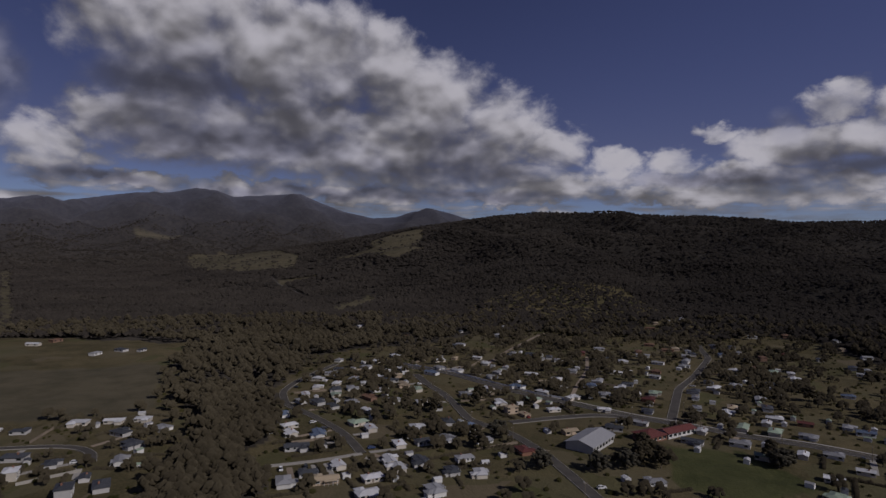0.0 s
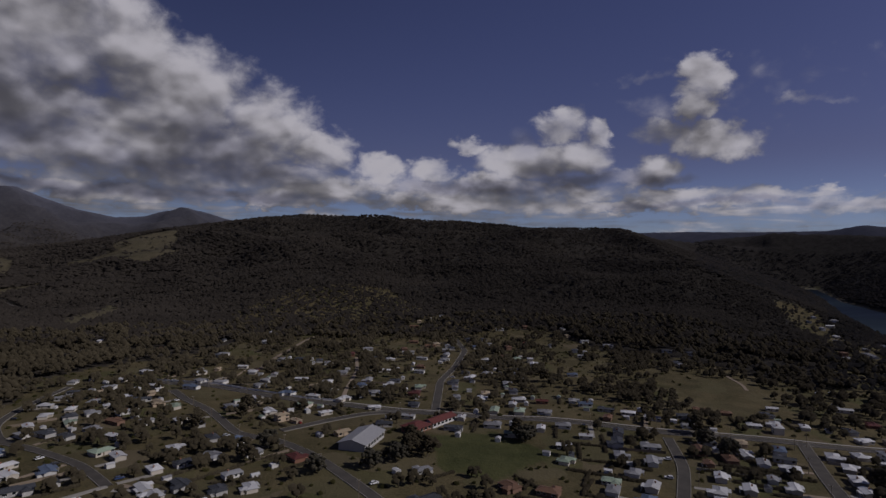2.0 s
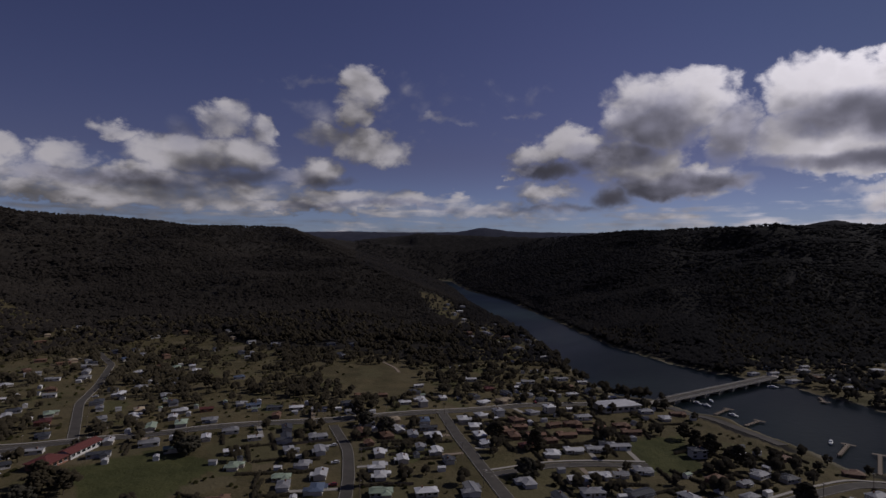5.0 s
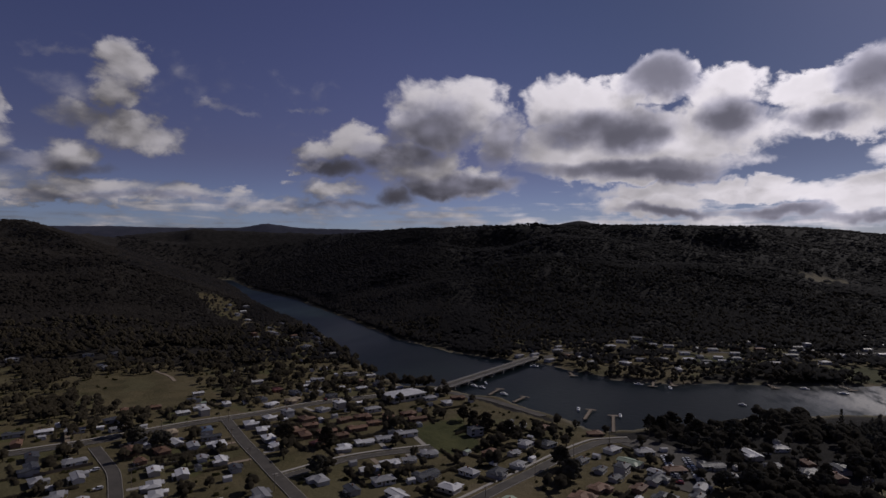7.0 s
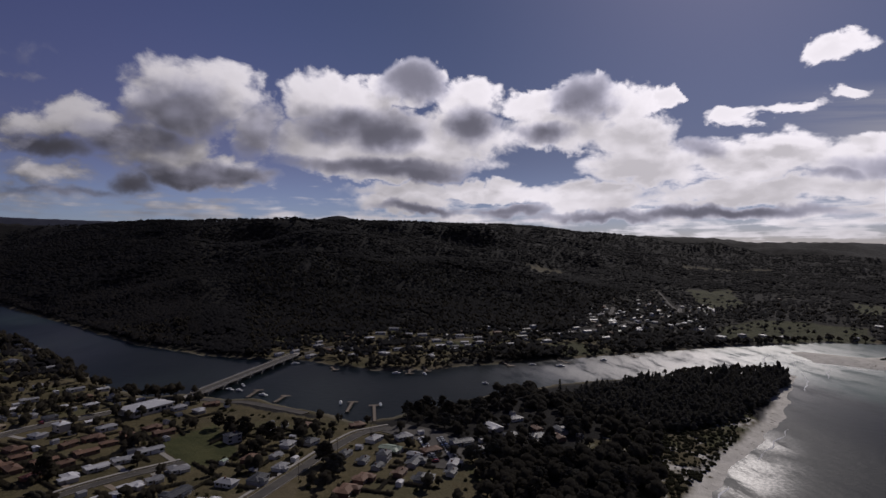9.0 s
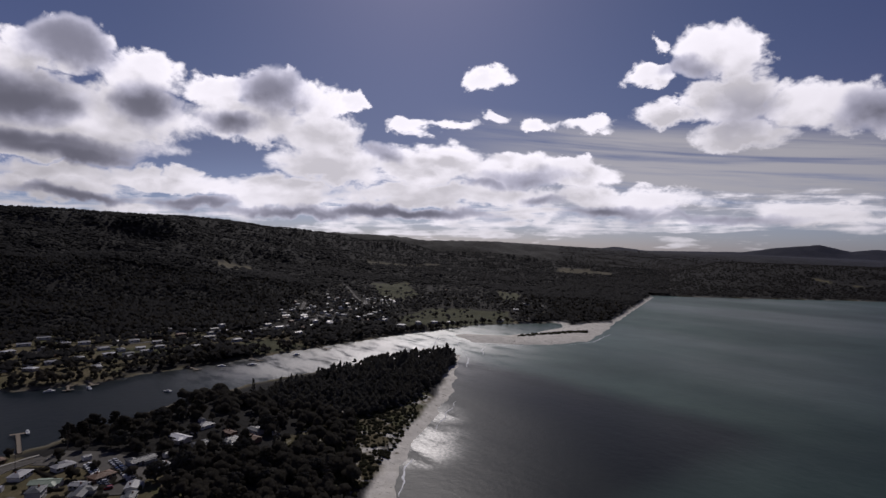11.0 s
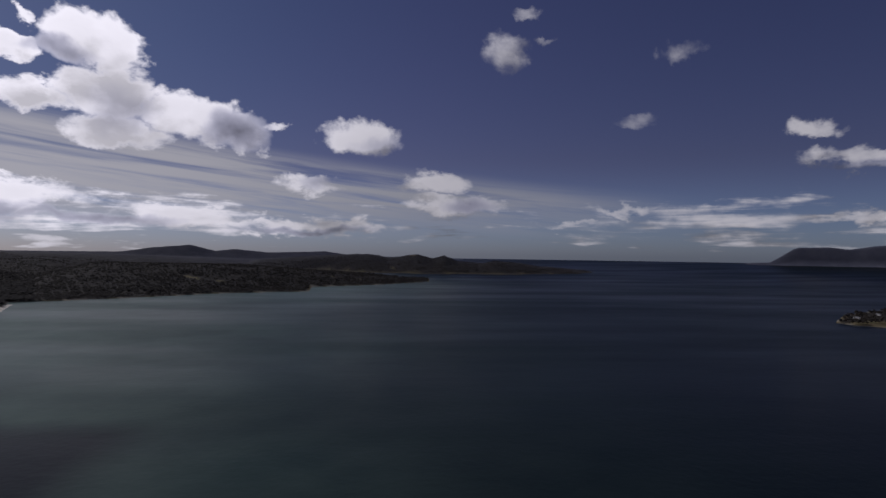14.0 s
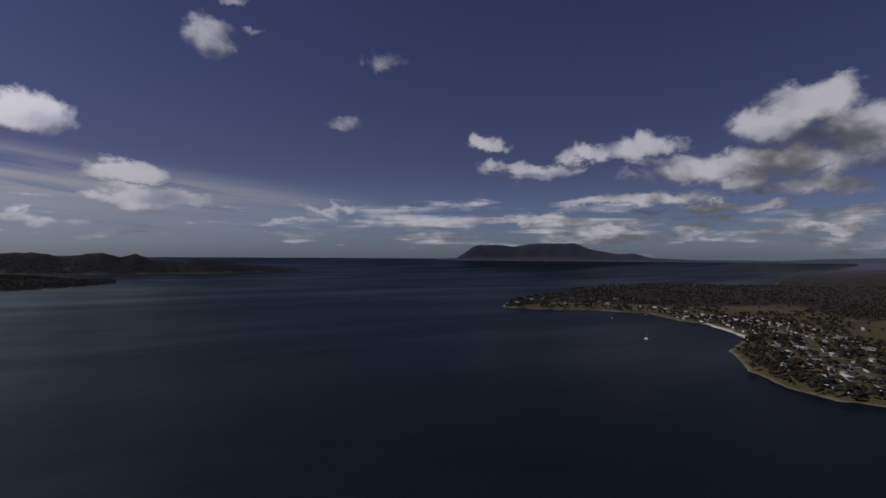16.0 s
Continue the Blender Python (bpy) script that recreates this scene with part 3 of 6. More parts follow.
SHORE = np.array(RIVER_TOWN_BANK + SEA_BEACH + PENINSULA + OPEN_SEA + HEADLANDS + SAND_SPIT + RIVER_FAR_BANK, float)


def inside(x, y, poly):
    hit = np.zeros(x.shape, bool)
    n = len(poly)
    for i in range(n):
        (x0, y0), (x1, y1) = poly[i], poly[(i + 1) % n]
        if y0 != y1:
            hit ^= ((y0 > y) != (y1 > y)) & (x < (x1 - x0) * (y - y0) / (y1 - y0) + x0)
    return hit


def distance(x, y, line, closed=False):
    best = np.full(x.shape, 1e12)
    n = len(line)
    for i in range(n if closed else n - 1):
        (x0, y0), (x1, y1) = line[i], line[(i + 1) % n]
        dx, dy = x1 - x0, y1 - y0
        u = np.clip(((x - x0) * dx + (y - y0) * dy) / (dx * dx + dy * dy + 1e-9), 0, 1)
        best = np.minimum(best, (x - x0 - u * dx) ** 2 + (y - y0 - u * dy) ** 2)
    return np.sqrt(best)


def smooth(a, b, v):
    u = np.clip((v - a) / (b - a), 0, 1)
    return u * u * (3 - 2 * u)


def waves(x, y, size, seed):
    """Cheap rolling noise, about -1 to 1."""
    out = 0
    for i in range(5):
        a = seed * 1.7 + i * 2.4
        f = 6.283 / size * (0.8 + 0.37 * i)
        out = out + np.sin((x * math.cos(a) + y * math.sin(a)) * f + seed * 3.1 + i + 1.3 * np.sin((x * math.sin(a) - y * math.cos(a)) * f * 0.6 + i)) / (1 + 0.5 * i)
    return out / 2.2


def ridge(az, r, x, y, crest, foot, top, back=0.7, power=1.0, rough=0.0, seed=1):
    """A range of hills: (bearing, ...) of its crest's distance, its foot's distance and the angle at which the crest stands over the eye."""
    c = np.interp(az, [p[0] for p in crest], [p[1] for p in crest])
    f = np.interp(az, [p[0] for p in foot], [p[1] for p in foot])
    e = np.interp(az, [p[0] for p in top], [p[1] for p in top])
    h = EYE_Z + c * np.tan(np.radians(e))
    u = np.clip((r - f) / (c - f), 0, 1)
    rise = smooth(0, 1, u) * 0.45 + 0.55 * u ** power
    fall = 1 - (1 - back) * smooth(1.0, 1.6, r / c)
    gully = rough * waves(x, y, 520, seed) * np.minimum(u, 1 - np.abs(u - 0.5)) * (1 - smooth(0.75, 1.0, u))
    ends = smooth(top[0][0], top[0][0] + 1.5, az) * smooth(top[-1][0], top[-1][0] - 1.5, az)
    return (np.maximum(h, 0) * rise * fall + gully * h) * ends


WOOD_TOP = [(318, -3.5), (335, -2.2), (350, 0.2), (358, 1.7), (4.7 + 360, 2.75), (369, 3.2), (374, 3.15), (380, 2.95), (385, 2.8), (391, 2.3), (397, 2.3), (405, 2.3), (410, 1.95), (416, 1.3), (424, 0.2), (432, -3)]
MOUNTAIN_TOP = [(300, 2.6), (322.7, 3.1), (325, 3.5), (327, 3.15), (329, 3.6), (332.1, 4.15), (334.8, 4.3), (337.1, 4.8), (338.8, 4.65), (340.2, 4.15), (342, 4.3), (346.1, 4.67), (348.2, 3.8), (350.4, 3.05), (353.1, 2.5), (355.3, 2.65), (356.9, 3.2), (358.9, 3.5), (360.8, 3.1), (362, 2.65), (366, 2.4), (380, 2.0), (400, 1.6)]
SOUTH_TOP = [(36, -1), (46, 1.2), (52, 1.95), (58, 2.0), (61.5, 2.1), (66, 2.1), (75, 2.15), (79.6, 2.45), (82, 2.4), (86, 2.45), (91, 2.45), (95, 2.4), (100, 2.25), (105, 2.2), (108, 1.95), (112.5, 1.4), (118, 1.1), (123.5, 0.95), (126.5, 0.55), (134, 0.5), (139, 0.25), (144, 0.0), (149, -0.25), (157, -0.4), (170, -0.9), (176, -2.5)]
FAR_TOP = [(26, 0.5), (36, 1.9), (46, 2.1), (50, 2.05), (56, 2.15), (58.5, 2.6), (61.5, 2.2), (75, 2.0), (86, 2.6), (88.5, 3.1), (91, 2.6), (100, 1), (142, -0.2), (145.2, 0.2), (148, -0.15), (156, -0.12), (158.7, 0.32), (161.7, 0.6), (163.8, 0.05), (165.4, 0.27), (168.4, -0.02), (173.7, 0.17), (176, -0.15), (179, -0.4), (181, -1.2), (183, -3)]
HEAD_TOP = [(148, -3), (154, -1.15), (160, -1.2), (166, -1.25), (170, -1.6), (174, -1.95), (179, -2.35), (183, -2.75), (187, -3.2)]
HEAD_FAR_TOP = [(166, -0.9), (170, -0.5), (173, -0.25), (177.2, -0.03), (178.5, -0.05), (179.9, -0.37), (182.7, 0.03), (184.2, -0.4), (185.4, -0.1), (186.8, -0.64), (189.2, -0.85), (190.3, -0.58), (192.6, -0.75), (194.6, -1.05), (199.8, -1.4), (201.5, -2.2)]
ISLAND_TOP = [(212, -0.55), (213, -0.36), (214.6, -0.29), (216.5, 1.04), (219, 1.1), (220.2, 0.9), (222.2, 1.25), (226.2, 1.26), (227.5, 0.7), (230.1, 0.22), (231.5, 0.32), (233, -0.13), (236.5, -0.3), (244, -0.32), (246, -0.13), (250.3, 0.0), (262, 0.3)]
CAPE_TOP = [(217, -5.4), (219, -5.2), (222, -4.3), (226, -3.5), (231, -3.0), (238, -2.75), (243, -2.3), (247, -1.5), (252, -0.9), (265, -0.5), (300, -0.5)]


def height(x, y):
    """Ground level of the land, in true metres, and how far inland it is."""
    x, y = np.asarray(x, float), np.asarray(y, float)
    r = np.hypot(x, y)
    az = np.degrees(np.arctan2(x, y)) % 360
    up = np.where(az < 130, az + 360, az)
    inland = distance(x, y, SHORE, True) * np.where(inside(x, y, SHORE), -1, 1)
    inland = inland + 2.5 * waves(x, y, 47, 3) * smooth(3000, 1500, r)
    flat = np.clip(inland * 0.11, -5, 2.6) + 4.5 * smooth(25, 260, inland) + 0.8 * waves(x, y, 160, 5) * smooth(40, 120, inland)
    h = flat
    h = np.maximum(h, ridge(up, r, x, y, [(318, 2600), (350, 2400), (380, 2150), (410, 2300), (432, 2600)], [(318, 900), (345, 1150), (360, 900), (375, 760), (395, 620), (405, 560), (415, 900), (432, 1700)], WOOD_TOP, 0.6, 1.15, 0.22, 2))
    h = np.maximum(h, ridge(up, r, x, y, [(300, 6500), (400, 6500)], [(300, 2700), (400, 2700)], MOUNTAIN_TOP, 0.7, 1.3, 0.22, 4))
    h = np.maximum(h, ridge(az, r, x, y, [(50, 3300), (58, 2900), (75, 1950), (95, 2000), (110, 2600), (125, 3600), (145, 5200), (176, 7500)], [(50, 2300), (57, 1930), (61, 1500), (65, 1110), (71, 830), (76, 720), (84, 760), (95, 790), (105, 830), (115, 900), (125, 1150), (140, 1500), (150, 2000), (176, 5000)], SOUTH_TOP, 0.7, 1.1, 0.24, 7))
    h = np.maximum(h, ridge(az, r, x, y, [(50, 9000), (75, 9000), (80, 4500), (100, 4500), (140, 12000), (194, 12000)], [(50, 5000), (80, 3300), (100, 3300), (140, 8000), (194, 8000)], FAR_TOP, 0.6, 1.2, 0.0, 6))
    h = np.maximum(h, ridge(az, r, x, y, [(148, 2500), (165, 2500), (187, 2560)], [(148, 1650), (158, 1680), (165, 1800), (172, 1950), (180, 2300), (187, 2500)], HEAD_TOP, 0.15, 0.9, 0.1, 8))
    h = np.maximum(h, ridge(az, r, x, y, [(166, 5200), (190, 4500), (201.5, 4750)], [(166, 3700), (190, 3500), (201.5, 4400)], HEAD_FAR_TOP, 0.4, 0.9, 0.1, 9))
    h = np.maximum(h, ridge(az, r, x, y, [(217, 1450), (226, 2000), (238, 3000), (252, 5200), (300, 5200)], [(217, 1330), (226, 1330), (238, 1250), (244, 760), (252, 700), (300, 900)], CAPE_TOP, 0.5, 0.8, 0.06, 3))
    cap = np.clip(inland * 0.35, -6, 1e4)
    h = np.where(inland < 1200, np.minimum(h, cap + 0.0), h)
    isle = ridge(az, r, x, y, [(205, 14500), (262, 14500)], [(205, 13300), (262, 13300)], ISLAND_TOP, 0.6, 0.6, 0.0, 5) - 8
    on = (r > 12800) & (az > 210) & (az < 262)
    h = np.where(on, np.maximum(h, isle), h)
    return h, np.where(on & (isle > 0), 500, inland)


def level(x, y):
    return float(height(np.array([x]), np.array([y]))[0][0])

# ---- plan of the streets: name, line, width, what ----
ROADS = [
    ("high_street", [(-37, 545), (10, 505), (53, 453), (90, 422), (123, 393), (168, 362), (204, 337), (239, 314), (269, 287), (310, 263), (344, 238), (396, 205), (440, 161), (470, 128)], 9.0),
    ("loop_road", [(-98, 545), (-106, 520), (-117, 475), (-120, 440), (-108, 405), (-79, 374), (-61, 352), (-48, 325), (-42, 312)], 7.0),
    ("loop_end", [(-42, 312), (-60, 302), (-88, 292)], 4.5),
    ("second_street", [(-22, 505), (-12, 470), (4, 439), (19, 375), (41, 351), (56, 318), (63, 290), (72, 255), (84, 200)], 8.0),
    ("school_road", [(45, 372), (75, 385), (107, 392), (126, 388)], 9.0),
    ("north_street", [(150, 378), (190, 465), (228, 521), (276, 600), (300, 680)], 8.0),
    ("gravel_lane", [(94, 424), (109, 468), (134, 533), (150, 600)], 4.5),
    ("upper_lane", [(49, 570), (80, 645), (109, 710), (135, 760)], 5.0),
    ("garden_street", [(170, 175), (205, 205), (236, 236), (265, 278)], 8.0),
    ("bay_street", [(340, 245), (294, 199), (255, 156), (225, 122)], 9.0),
    ("court", [(252, 152), (285, 134), (306, 114), (324, 92)], 7.0),
    ("jetty_road", [(200, 85), (255, 54), (300, 32), (334, 16), (366, -3), (372, -22)], 9.0),
    ("west_lane", [(-330, 300), (-260, 306), (-220, 314), (-200, 317), (-184, 309), (-176, 293)], 6.5),
    ("park_track", [(475, 433), (455, 400), (441, 373), (425, 355)], 4.0),
    ("far_bank_road", [(640, 62), (668, 40), (700, 10), (718, -30), (715, -90), (722, -160), (735, -240), (760, -320), (830, -430), (930, -560), (1000, -600)], 8.0),
    ("village_road", [(740, -440), (800, -420), (860, -410), (930, -430), (1000, -470)], 7.0),
    ("hill_road", [(930, -560), (1000, -590), (1113, -636), (1223, -676)], 6.0),
    ("cape_road", [(-620, -160), (-680, -240), (-790, -330), (-900, -390), (-1010, -510), (-1075, -700), (-1080, -860), (-1000, -1010)], 7.0),
    ("farm_track", [(-459, 1561), (-400, 1420), (-336, 1316), (-280, 1200)], 6.0),
]


# ---- where the houses stand, with the kind of roof ----
WEST_HOUSES = [(-430, 613, "w"), (-423, 638, "w"), (-339, 570, "w"), (-324, 589, "d"), (-304, 590, "d"), (-220, 354, "w"), (-201, 359, "w"), (-186, 364, "w"), (-243, 336, "d"), (-215, 294, "d"), (-192, 287, "d"), (-166, 272, "d"), (-153, 263, "d"), (-164, 254, "d"), (-185, 337, "d"), (-168, 318, "d"), (-162, 294, "g"), (-200, 271, "w"), (-165, 347, "g")]
LOOP_HOUSES = [(-101, 479, "w"), (-96, 450, "w"), (-79, 442, "d"), (-69, 446, "g"), (-99, 426, "w"), (-101, 407, "g"), (-86, 406, "d"), (-74, 398, "d"), (-42, 351, "w"), (-92, 354, "w"), (-87, 339, "w"), (-65, 321, "d"), (-78, 316, "d"), (-73, 272, "g"), (-64, 283, "d"), (-51, 293, "w"), (-26, 302, "w"), (-21, 292, "w"), (-10, 301, "d"), (-15, 354, "w"), (-9, 331, "d"), (-23, 326, "w"), (-32, 278, "w"), (-32, 260, "w"), (-54, 275, "t"), (-62, 556, "w")]
MIDDLE_HOUSES = [(-72, 480, "g"), (-59, 463, "w"), (-29, 460, "t"), (-14, 411, "w"), (-34, 415, "g"), (-49, 442, "g"), (6, 289, "d"), (20, 286, "w"), (25, 333, "g"), (17, 357, "b"), (5, 368, "d"), (-2, 265, "g"), (37, 452, "w"), (55, 455, "b"), (73, 440, "w"), (91, 424, "w"), (43, 416, "w"), (48, 396, "t"), (57, 387, "t"), (78, 401, "w"), (111, 392, "w"), (13, 306, "g"), (-12, 265, "g"), (50, 513, "g"), (10, 512, "g"), (-5, 523, "g"), (47, 317, "r")]
HILL_HOUSES = [(162, 358, "w"), (172, 333, "g"), (196, 398, "w"), (222, 386, "w"), (235, 374, "r"), (258, 368, "g"), (260, 355, "b"), (311, 517, "w"), (273, 540, "w"), (256, 505, "g"), (297, 547, "w"), (220, 466, "w"), (260, 647, "t"), (252, 603, "g"), (211, 566, "g"), (194, 527, "o"), (177, 570, "w"), (148, 612, "r"), (119, 471, "b"), (156, 518, "w"), (144, 463, "w"), (155, 430, "r"), (197, 315, "w"), (193, 284, "w"), (215, 293, "w"), (103, 277, "g"), (43, 554, "w"), (36, 581, "w"), (69, 722, "w"), (24, 751, "d"), (84, 797, "g"), (21, 651, "w")]
UPPER_HOUSES = [(-42, 703, "w"), (-62, 694, "t"), (-111, 781, "w"), (12, 644, "d"), (-3, 565, "w"), (70, 604, "g"), (114, 573, "g"), (321, 829, "g"), (345, 839, "w"), (300, 816, "t"), (381, 714, "g"), (423, 716, "w"), (388, 596, "w"), (391, 552, "w"), (395, 539, "g"), (312, 445, "b"), (327, 592, "o"), (463, 682, "g"), (281, 785, "o"), (79, 508, "w"), (122, 522, "g"), (85, 475, "t"), (211, 623, "o"), (173, 638, "g"), (-98, 557, "g"), (-46, 581, "w")]
EAST_HOUSES = [(305, 502, "w"), (316, 449, "b"), (253, 361, "t"), (268, 349, "b"), (275, 326, "w"), (282, 310, "g"), (338, 277, "w"), (355, 275, "w"), (440, 285, "w"), (422, 253, "r"), (424, 219, "g"), (215, 262, "g"), (223, 256, "g"), (188, 288, "w"), (210, 293, "w"), (186, 233, "n"), (205, 238, "g"), (179, 223, "g"), (283, 238, "w"), (308, 236, "b"), (285, 210, "w"), (263, 205, "g"), (263, 193, "w"), (239, 215, "w"), (240, 199, "w"), (224, 202, "w"), (215, 193, "w")]
BAY_HOUSES = [(327, 219, "w"), (346, 215, "w"), (357, 207, "g"), (318, 203, "w"), (320, 196, "g"), (303, 189, "w"), (291, 177, "w"), (316, 172, "o"), (305, 158, "r"), (169, 223, "g"), (149, 232, "o"), (135, 244, "o"), (267, 234, "o"), (268, 224, "r"), (279, 223, "g"), (326, 162, "o"), (449, 567, "g"), (486, 511, "d"), (450, 460, "d"), (439, 600, "w"), (379, 523, "g"), (441, 639, "t"), (367, 618, "r")]
COURT_HOUSES = [(322, 183, "o"), (337, 179, "o"), (329, 163, "o"), (354, 163, "o"), (366, 155, "o"), (322, 151, "o"), (339, 147, "o"), (355, 142, "o"), (372, 137, "o"), (387, 129, "o"), (301, 139, "w"), (314, 132, "w"), (325, 123, "g"), (339, 114, "g"), (275, 113, "w"), (288, 107, "w"), (297, 99, "g"), (312, 92, "g"), (425, 110, "w"), (390, 183, "w"), (405, 172, "w"), (425, 156, "g"), (435, 126, "g"), (377, 191, "g"), (350, 190, "o"), (388, 156, "g"), (375, 118, "o")]
SHORE_HOUSES = [(291, 49, "d"), (326, 45, "g"), (304, 33, "g"), (347, 27, "d"), (323, 58, "o"), (347, -10, "g"), (320, -41, "o"), (312, -14, "d"), (314, -31, "g"), (300, -10, "d"), (344, 40, "g"), (357, 74, "d"), (375, 55, "w"), (289, -21, "o"), (284, -2, "o"), (297, -50, "g"), (337, -109, "d"), (343, -94, "d"), (317, -69, "d"), (332, -120, "o"), (288, 63, "g"), (264, 68, "w"), (348, -28, "g"), (381, 33, "o")]
RIVER_HOUSES = [(484, 321, "w"), (446, 209, "w"), (452, 191, "w"), (471, 242, "g"), (502, 223, "g"), (504, 204, "w"), (519, 258, "g"), (551, 303, "d"), (637, 338, "g"), (694, 389, "w"), (730, 444, "g"), (823, 480, "g"), (674, 431, "g"), (870, 594, "g"), (888, 628, "w"), (956, 634, "g"), (705, 361, "g"), (592, 287, "g"), (388, 303, "w"), (330, 273, "w"), (342, 263, "w"), (504, 494, "d"), (445, 446, "g"), (460, 163, "w"), (802, 527, "g"), (708, 396, "w"), (625, 336, "d"), (658, 385, "g"), (693, 448, "w"), (672, 336, "g"), (908, 608, "w"), (740, 388, "d"), (770, 470, "g"), (850, 560, "w"), (930, 650, "g"), (720, 430, "g")]
POINT_HOUSES = [(316, -40, "o"), (320, -15, "d"), (350, -9, "w"), (303, -30, "d"), (298, -19, "d"), (310, -3, "d"), (332, -61, "d"), (359, -87, "w"), (375, -106, "g"), (351, -113, "o"), (327, -112, "d"), (346, -127, "d"), (358, -77, "d"), (344, -104, "w"), (280, -31, "d"), (286, -47, "d")]
FAR_BANK_HOUSES = [(647, 82, "w"), (655, 66, "g"), (632, 47, "g"), (658, 31, "w"), (644, 19, "w"), (659, 2, "g"), (663, -18, "g"), (628, -31, "w"), (649, -48, "w"), (656, -70, "g"), (606, -79, "g"), (661, -98, "w"), (640, -112, "w"), (745, -68, "g"), (741, -86, "w"), (696, -98, "w"), (723, -134, "g"), (716, -152, "g"), (745, -187, "w"), (666, -180, "g"), (716, -211, "w"), (784, -248, "w"), (685, -234, "g"), (788, -183, "g"), (721, -20, "w"), (759, -33, "g"), (792, -53, "g"), (708, 43, "w")]
SOUTH_VILLAGE = [(771, -306, "w"), (743, -311, "w"), (790, -349, "w"), (837, -390, "w"), (848, -365, "g"), (697, -316, "g"), (782, -382, "w"), (823, -417, "g"), (750, -394, "w"), (814, -449, "g"), (969, -499, "w"), (1041, -562, "g"), (929, -455, "g"), (972, -453, "w"), (906, -401, "g"), (871, -503, "g"), (800, -488, "w"), (741, -477, "w"), (688, -472, "w"), (688, -502, "w"), (692, -536, "g"), (675, -554, "w"), (788, -840, "w"), (744, -837, "w"), (732, -753, "w"), (1136, -918, "w"), (654, -637, "g"), (1037, -641, "g"), (884, -582, "g")]
CAPE_HOUSES = [(-951, -1085, "w"), (-1052, -1146, "w"), (-1100, -1154, "w"), (-1098, -1099, "w"), (-1029, -998, "g"), (-1163, -1040, "w"), (-1110, -964, "w"), (-1108, -935, "w"), (-1217, -1002, "g"), (-1260, -982, "w"), (-1115, -842, "w"), (-1124, -811, "w"), (-1120, -778, "w"), (-1109, -722, "w"), (-1042, -664, "w"), (-1076, -662, "g"), (-1095, -626, "g"), (-1027, -558, "g"), (-1013, -482, "w"), (-999, -457, "w"), (-903, -387, "g"), (-811, -395, "w"), (-781, -372, "g"), (-749, -338, "w"), (-711, -292, "g")]
CAPE_SHORE_HOUSES = [(-690, -300, "w"), (-645, -262, "w"), (-674, -259, "g"), (-702, -255, "w"), (-751, -263, "w"), (-762, -254, "g"), (-712, -228, "w"), (-642, -231, "w"), (-650, -219, "w"), (-613, -194, "g"), (-604, -206, "g"), (-582, -215, "d"), (-563, -178, "w"), (-763, -297, "w"), (-829, -307, "g"), (-846, -289, "g"), (-889, -359, "w"), (-935, -357, "w"), (-1059, -376, "w"), (-796, -344, "w")]
ALL_HOUSES = WEST_HOUSES + LOOP_HOUSES + MIDDLE_HOUSES + HILL_HOUSES + UPPER_HOUSES + EAST_HOUSES + BAY_HOUSES + COURT_HOUSES + SHORE_HOUSES + RIVER_HOUSES + POINT_HOUSES + FAR_BANK_HOUSES + SOUTH_VILLAGE + CAPE_HOUSES + CAPE_SHORE_HOUSES


# ---- land and water ----


def mesh_object(name, verts, faces, mat, smooth_shade=False, parent=None, label=""):
    me = bpy.data.meshes.new(name)
    me.from_pydata([tuple(v) for v in verts] if not isinstance(verts, np.ndarray) else verts.tolist(), [], faces if not isinstance(faces, np.ndarray) else faces.tolist())
    me.materials.append(mat)
    if smooth_shade:
        me.shade_smooth()
    ob = new(name, me)
    ob.parent = parent
    return tagged(ob, label)


def part(name, bm, mat, parent=None, label=""):
    me = bpy.data.meshes.new(name)
    bm.to_mesh(me)
    bm.free()
    me.materials.append(mat)
    ob = new(name, me)
    ob.parent = parent
    return tagged(ob, label)


def fan(rings, steps):
    """Faces of a polar sheet."""
    i, j = np.meshgrid(np.arange(rings - 1), np.arange(steps), indexing="ij")
    k = (j + 1) % steps
    return np.stack([i * steps + j, i * steps + k, (i + 1) * steps + k, (i + 1) * steps + j], -1).reshape(-1, 4)[:, ::-1]


# what covers the land
TOWN = [(-128, 575), (-128, 430), (-104, 385), (-100, 320), (-84, 235), (-60, 120), (0, 60), (150, -40), (230, -100), (330, -60), (390, -5), (420, 60), (462, 110), (470, 165), (545, 240), (700, 370), (690, 420), (560, 330), (500, 340), (480, 470), (430, 560), (440, 700), (330, 760), (140, 820), (60, 770), (-10, 660), (-70, 640)]
WEST_SIDE = [(-480, 660), (-280, 640), (-240, 525), (-190, 420), (-158, 370), (-138, 330), (-128, 240), (-120, 100), (-650, 100), (-650, 500)]
BROWN_FIELD = [(-395, 480), (-255, 532), (-192, 388), (-272, 352), (-420, 380)]
HIGH_CLEARING = [(60, 740), (40, 1000), (160, 1130), (330, 1080), (380, 700)]
